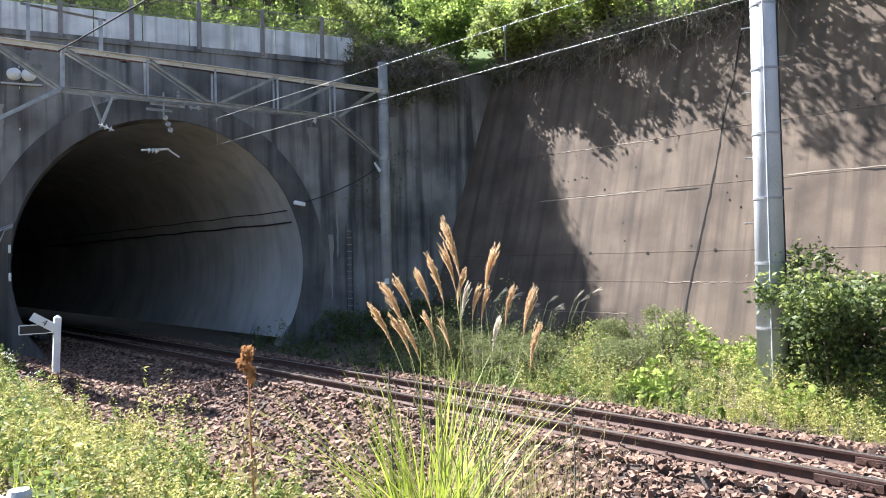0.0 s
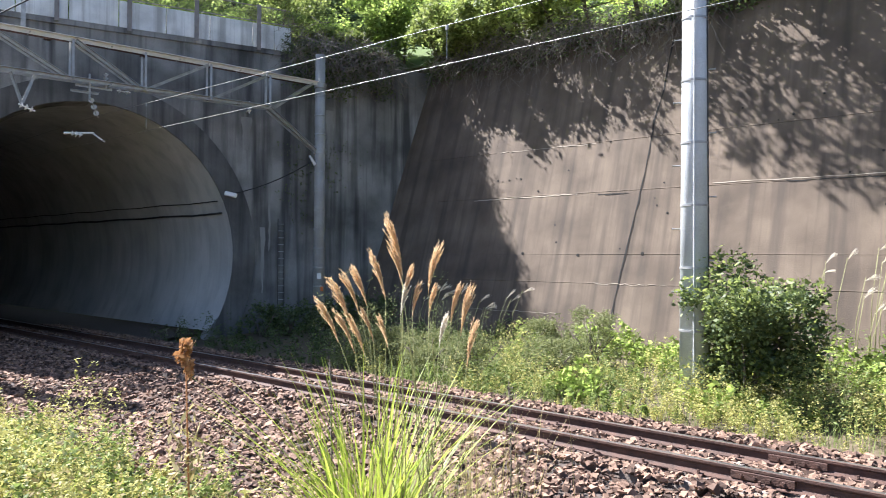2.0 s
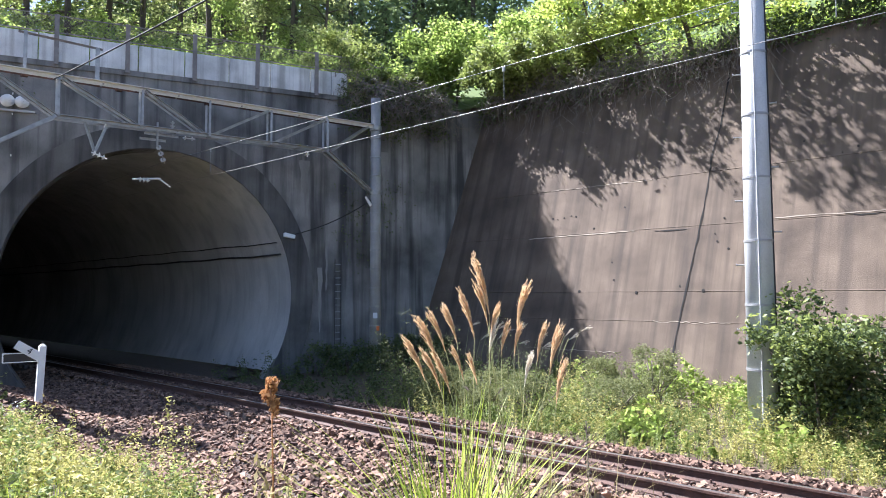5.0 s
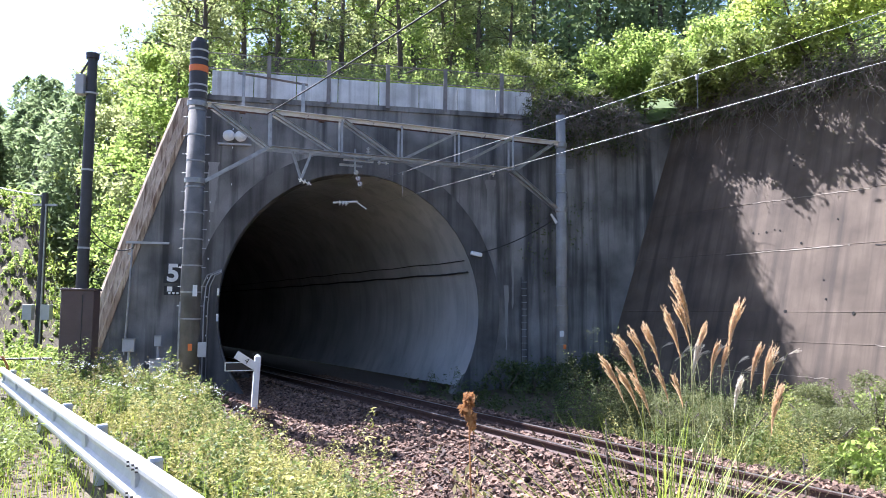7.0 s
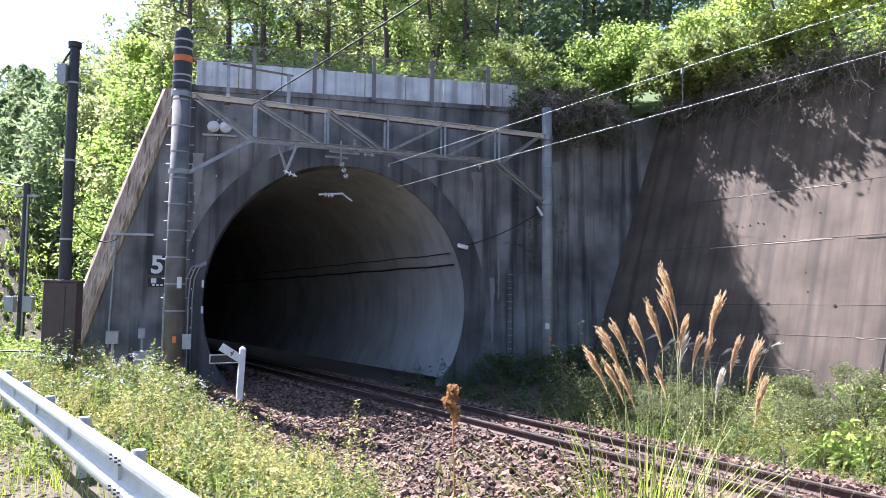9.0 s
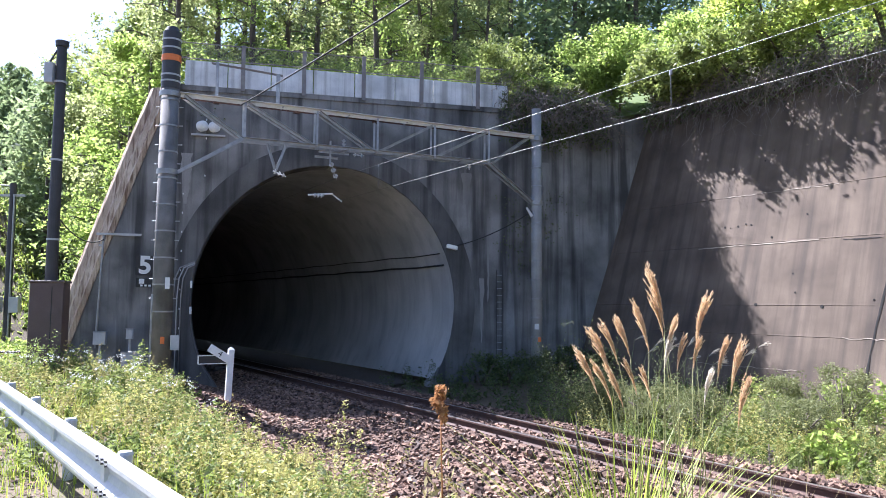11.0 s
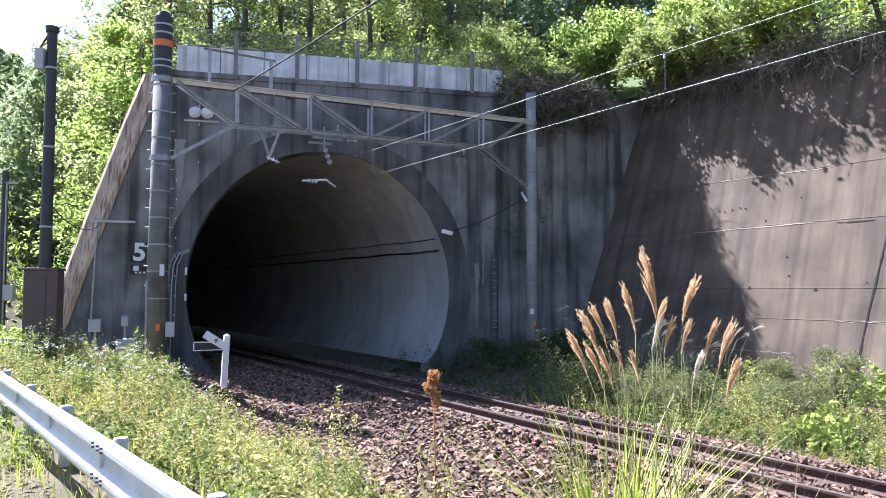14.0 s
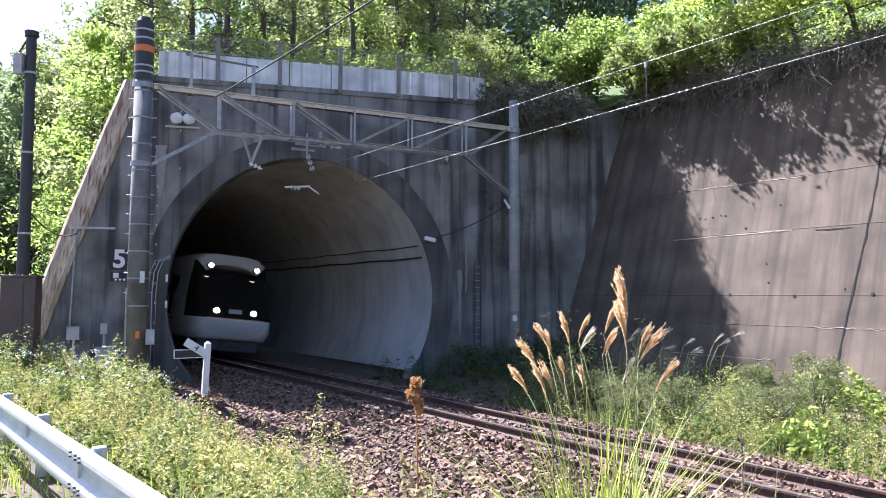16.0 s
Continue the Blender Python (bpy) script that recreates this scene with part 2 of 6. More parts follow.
def part(name, bm, mat, parent=None, label="", smooth=False):
    me = bpy.data.meshes.new(name)
    bm.to_mesh(me)
    bm.free()
    me.materials.append(mat)
    if smooth:
        me.polygons.foreach_set("use_smooth", [True] * len(me.polygons))
    ob = new(name, me)
    ob.parent = parent
    if label:
        ob["label"] = label
    return ob


def thing(name, label, category, at=None, group="", kind=""):
    e = new(name)
    if at is not None:
        e.matrix_world = at
    return tagged(e, label, category, group, kind)


def add_box(bm, size, m=Matrix(), bevel=0.0):
    r = bmesh.ops.create_cube(bm, size=1.0, matrix=m @ Matrix.Diagonal((*size, 1)))
    if bevel:
        edges = list({e for v in r["verts"] for e in v.link_edges})
        bmesh.ops.bevel(bm, geom=edges, offset=bevel, segments=2, affect="EDGES", profile=0.5)
    return bm


def box(size, m=Matrix(), bevel=0.0):
    return add_box(bmesh.new(), size, m, bevel)


def add_bar(bm, a, b, r, r2=None, seg=8):
    a, b = Vector(a), Vector(b)
    d = b - a
    m = Matrix.Translation((a + b) / 2) @ d.to_track_quat("Z", "Y").to_matrix().to_4x4()
    bmesh.ops.create_cone(bm, cap_ends=True, segments=seg, radius1=r, radius2=r if r2 is None else r2, depth=d.length, matrix=m)
    return bm


def bar(a, b, r, r2=None, seg=8):
    return add_bar(bmesh.new(), a, b, r, r2, seg)


def angle_bar(a, b, w):
    """A steel angle section between two points."""
    a, b = Vector(a), Vector(b)
    d = b - a
    m = Matrix.Translation((a + b) / 2) @ d.to_track_quat("Z", "Y").to_matrix().to_4x4()
    bm = bmesh.new()
    add_box(bm, (w, w * 0.15, d.length), m @ Matrix.Translation((0, w * 0.5, 0)))
    add_box(bm, (w * 0.15, w, d.length), m @ Matrix.Translation((w * 0.5, 0, 0)))
    return bm


def tube(name, points, r, mat, parent=None, label="", seg=6):
    pts = [Vector(p) for p in points]
    verts, faces = [], []
    for i, p in enumerate(pts):
        d = (pts[min(i + 1, len(pts) - 1)] - pts[max(i - 1, 0)]).normalized()
        side = d.cross(Vector((0.13, 0.21, 1))).normalized()
        up = side.cross(d)
        rr = r[i] if isinstance(r, (list, tuple)) else r
        for k in range(seg):
            a = 2 * math.pi * k / seg
            verts.append(p + side * math.cos(a) * rr + up * math.sin(a) * rr)
    for i in range(len(pts) - 1):
        for k in range(seg):
            faces.append((i * seg + k, i * seg + (k + 1) % seg, (i + 1) * seg + (k + 1) % seg, (i + 1) * seg + k))
    faces.append(tuple(range(seg - 1, -1, -1)))
    faces.append(tuple((len(pts) - 1) * seg + k for k in range(seg)))
    return mesh_object(name, verts, faces, mat, parent, label, True)


def quads_object(name, V, per, mat, parent=None, label=""):
    """V: (n, per, 3) corner arrays, one polygon each."""
    n = len(V)
    me = bpy.data.meshes.new(name)
    me.vertices.add(n * per)
    me.vertices.foreach_set("co", np.ascontiguousarray(V, dtype=np.float32).ravel())
    me.loops.add(n * per)
    me.loops.foreach_set("vertex_index", np.arange(n * per, dtype=np.int32))
    me.polygons.add(n)
    me.polygons.foreach_set("loop_start", np.arange(0, n * per, per, dtype=np.int32))
    me.update(calc_edges=True)
    me.materials.append(mat)
    ob = new(name, me)
    ob.parent = parent
    if label:
        ob["label"] = label
    return ob


RNG = np.random.default_rng(7)


def leaf_quads(P, size, aspect=0.55, droop=0.3, spread=0.5):
    """Small diamond leaves at points P (n, 3)."""
    n = len(P)
    ax = RNG.normal(size=(n, 3))
    ax[:, 2] = ax[:, 2] * 0.6 - droop
    ax /= np.linalg.norm(ax, axis=1)[:, None]
    side = np.cross(ax, RNG.normal(size=(n, 3)))
    side /= np.linalg.norm(side, axis=1)[:, None] + 1e-9
    L = (size * (1 + spread * RNG.uniform(-1, 1, n)))[:, None]
    return np.stack([P - ax * L * 0.5, P + side * L * aspect * 0.5, P + ax * L * 0.5, P - side * L * aspect * 0.5], 1)


def in_blobs(n, blobs, shell=0.55):
    """Points in ellipsoids (x, y, z, rx, ry, rz), denser to the outside."""
    B = np.array(blobs, dtype=float)
    w = (B[:, 3] * B[:, 4] * B[:, 5]) ** 0.67
    idx = RNG.choice(len(B), n, p=w / w.sum())
    d = RNG.normal(size=(n, 3))
    d /= np.linalg.norm(d, axis=1)[:, None]
    r = shell + (1 - shell) * RNG.uniform(0, 1, n) ** 0.7
    r *= 1 + 0.12 * RNG.normal(size=n)
    return B[idx, :3] + d * r[:, None] * B[idx, 3:]


def clumped(n, blobs, shell=0.3, per=12, r=0.12):
    """Leaves gathered into small sprays, with gaps between the sprays."""
    C = in_blobs(max(1, n // per), blobs, shell)
    P = np.repeat(C, per, axis=0)
    w = np.repeat(RNG.uniform(0.5, 1.3, len(C)), per)[:, None]
    return P + RNG.normal(size=P.shape) * r * w


def blade_quads(P, height, width, lean=0.35, segs=3, wind=(0, 0)):
    """Bent grass blades rooted at P: (n * segs) quads."""
    n = len(P)
    a = RNG.uniform(0, 2 * math.pi, n)
    dx = np.stack([np.cos(a), np.sin(a), np.zeros(n)], 1)
    sd = np.stack([-np.sin(a), np.cos(a), np.zeros(n)], 1)
    h = height * RNG.uniform(0.55, 1.15, n)
    le = lean * RNG.uniform(0.2, 1.6, n) * h
    out = []
    pts = []
    for i in range(segs + 1):
        f = i / segs
        c = P + dx * (le * f * f)[:, None] + np.array([wind[0], wind[1], 0]) * (h * f * f)[:, None]
        c[:, 2] += h * (f - 0.22 * f * f * (le / h))
        pts.append((c, width * (1 - f * 0.92)))
    for i in range(segs):
        (c0, w0), (c1, w1) = pts[i], pts[i + 1]
        out.append(np.stack([c0 - sd * w0 / 2, c0 + sd * w0 / 2, c1 + sd * w1 / 2, c1 - sd * w1 / 2], 1))
    return np.concatenate(out)


def smooth(a, b, x):
    t = max(0.0, min(1.0, (x - a) / (b - a)))
    return t * t * (3 - 2 * t)


def profile(x, rows):
    return float(np.interp(x, [r[0] for r in rows], [r[1] for r in rows]))


NEAR = [(-60, 1.2), (-14, 0.6), (-9, 0.36), (-8.2, 0.32), (-6.6, 0.42), (-5.2, 0.0), (-4.3, -0.28), (-3.3, -0.42), (-1.75, -0.27), (1.6, -0.27), (2.2, -0.36), (5.0, -0.12), (7.5, 0.1), (60, 0.2)]


def ground_z(x, y):
    s, n = sn(x, y)
    z = profile(n, NEAR)
    lift = smooth(2.0, 5.5, s) * smooth(-2.2, -3.6, n)
    z += 0.38 * lift * smooth(-9, -4, n) + 0.25 * smooth(3, 9, s) * smooth(-5.5, -8, n)
    u, w = uw(x, y)
    # grassy slope beyond the left end of the portal
    z += smooth(-6.2, -9.0, u + 0.36 * max(0.0, w - 2.0)) * (min(max(0.0, w - 5.0), 9.0) * 0.72 + min(max(0.0, w - 14.0), 40.0) * 0.10)
    return z


def hill_z(x, y):
    u, w = uw(x, y)
    s, n = sn(x, y)
    d = max(w, n - 9.85)
    top = 7.95 + (0.10 + 0.32 * smooth(-9.0, 0.0, u)) * min(max(0.0, d), 45.0) + 0.5 * noise.noise((x * 0.2, y * 0.2, 0))
    left = ground_z(x, y) - 0.1
    k = smooth(-6.5, -4.6, u + 0.36 * max(0.0, w - 6.0))
    return left * (1 - k) + top * k


# ---- ground, hill ----
def sheet(name, xs, ys, point, mat, label, category):
    verts = [point(a, b) for b in ys for a in xs]
    w = len(xs)
    faces = [(j * w + i, j * w + i + 1, (j + 1) * w + i + 1, (j + 1) * w + i) for j in range(len(ys) - 1) for i in range(w - 1)]
    return tagged(mesh_object(name, verts, faces, mat, None, "", True), label, category, kind="structure")


def steps(*spans):
    out = []
    for a, b, n in spans:
        out += [a + (b - a) * i / n for i in range(n)]
    return out + [spans[-1][1]]


def ground_point(s, n):
    p = track(s, n)
    d = 0.03 * noise.noise((p.x * 1.3, p.y * 1.3, 0)) + 0.06 * noise.noise((p.x * 0.35, p.y * 0.35, 3)) * smooth(1.5, 3, abs(n))
    return (p.x, p.y, ground_z(p.x, p.y) + d)


sheet("ground", steps((-300, -40, 10), (-40, -14, 26), (-14, 14, 112), (14, 40, 26), (40, 400, 12)), steps((-260, -30, 8), (-30, -10, 20), (-10, 9, 114), (9, 40, 8), (40, 200, 5)), ground_point, M_SOIL, "weedy brown earth beside the railway line", "ground")


def bed_point(s, n):
    p = track(s, n)
    return (p.x, p.y, ground_z(p.x, p.y) + 0.045 + 0.02 * noise.noise((p.x * 5, p.y * 5, 0)))


sheet("ballast_bed", steps((-30, -14, 8), (-14, 14, 140), (14, 60, 20), (60, 395, 8)), steps((-4.4, 1.7, 40)), bed_point, M_BALLAST, "reddish brown crushed stone track bed", "track bed")


def shoulder_point(s, n):
    p = track(s, n)
    return (p.x, p.y, ground_z(p.x, p.y) + 0.06 + 0.02 * noise.noise((p.x * 5, p.y * 5, 0)))


sheet("tunnel_floor", steps((8.6, 30, 60), (30, 390, 8)), steps((1.6, 3.6, 12)), shoulder_point, M_BALLAST, "dark crushed stone floor beside the rails in the tunnel", "track bed")


def hill_point(u, w):
    p = portal(u, w)
    return (p.x, p.y, hill_z(p.x, p.y))


sheet("hillside_behind_portal", steps((-160, -20, 14), (-20, 9, 58), (9, 140, 20)), steps((0.5, 12, 24), (12, 120, 18)), hill_point, M_TURF, "steep green hillside above the tunnel portal", "hillside")


def bank_point(s, n):
    p = track(s, n)
    return (p.x, p.y, 7.9 + 0.42 * max(0.0, n - 9.85) + 0.4 * noise.noise((p.x * 0.2, p.y * 0.2, 0)))


sheet("hillside_above_wall", steps((-120, -16, 12), (-16, 5, 30)), steps((9.95, 20, 16), (20, 90, 10)), bank_point, M_TURF, "overgrown bank above the retaining wall", "hillside")

# ---- tunnel portal ----
ARCH_W, ARCH_H, ARCH_Z = 3.70, 3.94, 2.10
TOP_Z = 8.05


def arch(a, grow=0.0):
    """Point (u, z) of the arch; a from 0 (right foot) to 1 (left foot)."""
    t = radians(-33 + 246 * a)
    return ((ARCH_W + grow) * math.cos(t), ARCH_Z + (ARCH_H + grow) * math.sin(t))


def edge_u(z):
    """Left end of the portal wall."""
    return float(np.interp(z, [-0.6, 1.15, 2.53, 4.37, 6.58, 7.85, 9], [-7.15, -6.58, -6.15, -5.55, -4.81, -4.35, -4.0]))


def build_portal():
    bm = bmesh.new()
    zs = [-0.6] + [0.4 * i for i in range(1, 20)] + [TOP_Z]

    def quad(pts):
        bm.faces.new([bm.verts.new(portal(u, 0, z)) for u, z in pts])

    def half(z):
        q = (z - ARCH_Z) / ARCH_H
        return ARCH_W * math.sqrt(max(0.0, 1 - q * q)) if abs(q) < 1 else 0.0

    top = ARCH_Z + ARCH_H
    cuts = sorted(set(zs + [ARCH_Z, top] + [top - 0.05, top - 0.15, top - 0.3, top - 0.5]))
    for a, b in zip(cuts, cuts[1:]):
        ha, hb = half(a), half(b)
        quad([(ha, a), (11.0, a), (11.0, b), (hb, b)])
        quad([(edge_u(a), a), (-ha, a), (-hb, b), (edge_u(b), b)])
    bmesh.ops.remove_doubles(bm, verts=bm.verts, dist=0.002)
    r = bmesh.ops.extrude_face_region(bm, geom=list(bm.faces))
    bmesh.ops.translate(bm, verts=[v for v in r["geom"] if isinstance(v, bmesh.types.BMVert)], vec=-FM * 0.6)
    bmesh.ops.recalc_face_normals(bm, faces=bm.faces)
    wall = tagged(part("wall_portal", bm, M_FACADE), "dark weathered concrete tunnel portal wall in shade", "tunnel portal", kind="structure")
    # raised ring round the opening
    verts, faces, n = [], [], 64
    for i in range(n + 1):
        for g, w in ((0.0, 0.02), (0.0, -0.06), (0.62, -0.06), (0.62, 0.02)):
            u, z = arch(i / n, g)
            verts.append(portal(u, w, z))
    for i in range(n):
        for k in range(3):
            faces.append((i * 4 + k, i * 4 + k + 1, i * 4 + 5 + k, i * 4 + 4 + k))
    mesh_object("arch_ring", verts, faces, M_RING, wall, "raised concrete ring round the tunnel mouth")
    # lining
    verts, faces, ks = [], [], [0.0, 2.4, 4.8, 7.2, 8.2, 11.0] + [2.5 * i for i in range(6, 17)] + [60, 100, 200, 395]
    for k in ks:
        for i in range(n + 1):
            u, z = arch(i / n)
            verts.append(portal(u, 0.0, z) + TD * k)
    for j in range(len(ks) - 1):
        for i in range(n):
            faces.append((j * (n + 1) + i, j * (n + 1) + i + 1, (j + 1) * (n + 1) + i + 1, (j + 1) * (n + 1) + i))
    faces.append(tuple((len(ks) - 1) * (n + 1) + i for i in range(n + 1)))
    tagged(mesh_object("tunnel_lining", verts, faces, M_TUNNEL, None, "", True), "smoke-stained curved concrete tunnel lining", "tunnel", kind="structure")
    # lining rings (casting joints)
    for k in (1.6, 5.0, 8.5, 12.0):
        vs, fs = [], []
        for i in range(n + 1):
            for kk, g in ((k, -0.002), (k + 0.05, -0.012), (k + 0.1, -0.002)):
                u, z = arch(i / n, g)
                vs.append(portal(u, 0, z) + TD * kk)
        for i in range(n):
            for q in range(2):
                fs.append((i * 3 + q, i * 3 + q + 1, i * 3 + 4 + q, i * 3 + 3 + q))
        mesh_object("lining_joint", vs, fs, M_TUNNEL, wall)
    return wall


portal_wall = build_portal()


def build_wing_coping():
    zs = [-0.4, 1.15, 2.53, 4.37, 5.5, 6.58, 7.4, 8.0]
    prof = [(0.02, -0.06), (-0.10, -0.10), (-0.16, -0.02), (-0.30, 0.03), (-0.36, 0.10), (-0.52, 0.14), (-0.62, 0.30), (-0.62, 0.9), (0.02, 0.9)]
    verts, faces = [], []
    for z in zs:
        for du, w in prof:
            verts.append(portal(edge_u(z) + du, w, z))
    k = len(prof)
    for j in range(len(zs) - 1):
        for i in range(k):
            a, b = j * k + i, j * k + (i + 1) % k
            faces.append((a, a + k, b + k, b))
    faces.append(tuple((len(zs) - 1) * k + i for i in range(k)))
    tagged(mesh_object("wing_coping", verts, faces, M_COPING), "streaked concrete edge of the portal's wing wall, sunlight put into its pale colour", "coping", kind="structure")


build_wing_coping()


def build_parapet():
    base = part("parapet_ledge", box((9.6, 0.5, 0.16), Matrix.Translation(portal(0.25, 0.2, TOP_Z - 0.02)) @ FE.to_track_quat("X", "Z").to_matrix().to_4x4()), M_FACADE, portal_wall)
    rot = FE.to_track_quat("X", "Z").to_matrix().to_4x4()
    p = thing("parapet", "row of stained white parapet panels over the tunnel portal", "parapet")
    edges = [-4.02, -2.88, -1.7, -0.52, 0.66, 1.85, 3.01, 4.21, 4.84, 5.36]
    for a, b in zip(edges, edges[1:]):
        part("panel", box((b - a - 0.025, 0.12, 0.70), Matrix.Translation(portal((a + b) / 2, 0.0, 8.44)) @ rot, 0.008), M_PANEL, p)
    f = thing("mesh_fence", "rusty grey wire mesh fence behind the parapet", "fence")
    for u in (-4.2, -2.47, -0.79, 0.92, 2.64, 4.38):
        part("post", box((0.11, 0.05, 1.3), Matrix.Translation(portal(u, -0.09, 8.66)) @ rot), M_FENCE, f)
    for z in (8.85, 9.29):
        part("rail", bar(portal(-4.3, -0.04, z), portal(5.3, -0.04, z), 0.016), M_FENCE, f)
    wires = []
    for i in range(110):
        u = -4.3 + i * 0.088
        for d in (0.44, -0.44):
            a, b = portal(u, -0.04, 8.85), portal(u + d, -0.04, 9.29)
            o = FE * 0.004
            wires.append([a - o, a + o, b + o, b - o])
    ob = quads_object("mesh", np.array([[tuple(v) for v in q] for q in wires]), 4, M_FENCE, f)
    tagged(ob, kind="stuff")


build_parapet()


# ---- retaining wall ----
def wall_at(s, z, out=0.0):
    """Point on the battered face; out: metres in front of it."""
    return track(s, 7.4 + 0.31 * z - out * 0.955, z + out * 0.296)


def build_retaining_wall():
    lines = [1.44, 2.15, 3.72, 5.05]
    prof = [(-0.6, 0.0)]
    for z in lines:
        prof += [(z - 0.008, 0.0), (z, -0.008), (z + 0.008, 0.004), (z + 0.03, 0.0)]
    prof.append((8.35, 0.0))
    ss = [7.5 - 0.75 * i for i in range(72)]
    verts, faces, k = [], [], len(prof) + 2
    for s in ss:
        for z, out in prof:
            o = out + 0.004 * noise.noise((s * 0.4, z * 0.6, 0))
            verts.append(wall_at(s, z, o))
        verts.append(track(s, 10.7, 8.35))
        verts.append(track(s, 10.7, -0.6))
    for j in range(len(ss) - 1):
        for i in range(k - 1):
            faces.append((j * k + i, j * k + i + 1, (j + 1) * k + i + 1, (j + 1) * k + i))
    up = (wall_at(0, 1) - wall_at(0, 0)).normalized()
    frame_m = Matrix.Translation(track(0, 7.4)) @ Matrix((TD, up.cross(TD), up)).transposed().to_4x4()
    inv = frame_m.inverted()
    w = tagged(mesh_object("wall_retaining", [inv @ v for v in verts], faces, M_WALL), "brown-grey battered concrete retaining wall with weep holes", "retaining wall", kind="structure")
    w.matrix_world = frame_m

    def strip(name, pts, width, mat, label="", out=0.004):
        vs, fs = [], []
        for i, (s, z) in enumerate(pts):
            s2, z2 = pts[min(i + 1, len(pts) - 1)]
            s1, z1 = pts[max(i - 1, 0)]
            d = Vector((s2 - s1, z2 - z1, 0)).normalized()
            wd = width * (0.35 + 1.3 * random.random())
            vs.append(wall_at(s - d.y * wd / 2, z + d.x * wd / 2, out + 0.005))
            vs.append(wall_at(s + d.y * wd / 2, z - d.x * wd / 2, out + 0.005))
        for i in range(len(pts) - 1):
            fs.append((2 * i, 2 * i + 1, 2 * i + 3, 2 * i + 2))
        mesh_object(name, [inv @ v for v in vs], fs, mat, w, label)

    def wiggle(a, b, n, amp):
        return [(a[0] + (b[0] - a[0]) * i / n + random.uniform(-amp, amp), a[1] + (b[1] - a[1]) * i / n + random.uniform(-amp, amp)) for i in range(n + 1)]

    crack = [(-2.47, -0.2), (-2.47, 0.27), (-2.55, 1.43), (-2.66, 2.58), (-2.75, 3.41), (-2.83, 4.4), (-2.86, 5.41), (-2.99, 6.22), (-3.04, 7.12), (-3.09, 8.2)]
    fine = []
    for a, b in zip(crack, crack[1:]):
        fine += wiggle(a, b, 4, 0.012)[:-1]
    strip("expansion_joint", fine, 0.036, M_VOID, "black open expansion joint")
    strip("lift_joint", wiggle((2.4, 3.68), (-1.0, 3.71), 30, 0.01), 0.022, M_LINE, "pale mortar joint")
    strip("lift_joint", wiggle((1.9, 5.06), (-1.3, 5.03), 26, 0.012), 0.014, M_LINE, "pale mortar joint")
    strip("lift_joint", wiggle((-1.6, 3.66), (-2.45, 3.65), 10, 0.008), 0.024, M_VOID, "dark open joint")
    strip("lift_joint", wiggle((-6.1, 3.72), (-9.5, 3.70), 26, 0.012), 0.016, M_VOID, "dark open joint")
    strip("lift_joint", wiggle((-4.5, 3.78), (-9.5, 3.76), 26, 0.01), 0.014, M_LINE, "pale mortar joint")
    strip("lift_joint", wiggle((-1.9, 1.45), (-3.8, 1.43), 16, 0.02), 0.012, M_LINE, "pale mortar joint")
    strip("lift_joint", wiggle((1.8, 0.67), (-1.0, 0.67), 16, 0.02), 0.010, M_LINE, "pale mortar joint")
    holes = [(0.37, 2.17), (-1.32, 2.13), (-3.05, 2.17), (-3.35, 3.86), (-3.53, 3.13), (-7.31, 3.83), (-7.99, 3.14), (-8.08, 2.22), (0.24, 3.85), (-0.49, 2.91), (-8.17, 5.54), (1.68, 4.23), (1.5, 4.19), (1.28, 4.22), (1.05, 4.26), (0.89, 4.23), (-5.4, 2.2), (-6.7, 5.6), (-5.0, 5.5), (-9.9, 3.9)]
    holes += [(random.uniform(-9, 2), random.choice((2.5, 3.3, 4.3, 4.8, 5.3, 6.0)) + random.uniform(-0.25, 0.25)) for _ in range(12)]
    for i, (s, z) in enumerate(holes):
        r = 0.045 if i < 3 or i == 7 else random.uniform(0.016, 0.034)
        bm = bmesh.new()
        q = (wall_at(s, z, 1) - wall_at(s, z, 0)).to_track_quat("Z", "Y").to_matrix().to_4x4()
        bmesh.ops.create_cone(bm, cap_ends=True, segments=9, radius1=r, radius2=r * 0.9, depth=0.016, matrix=inv @ Matrix.Translation(wall_at(s, z, 0.006)) @ q)
        part("weep_hole", bm, M_VOID, w)


build_retaining_wall()


# ---- track ----
CANT = 0.035


def rail_profile():
    return [(-0.0635, -0.153), (0.0635, -0.153), (0.0635, -0.142), (0.02, -0.125), (0.009, -0.11), (0.009, -0.05), (0.03, -0.04), (0.0325, -0.03), (0.0325, -0.006), (0.026, 0.0), (-0.026, 0.0), (-0.0325, -0.006), (-0.0325, -0.03), (-0.03, -0.04), (-0.009, -0.05), (-0.009, -0.11), (-0.02, -0.125), (-0.0635, -0.142)]


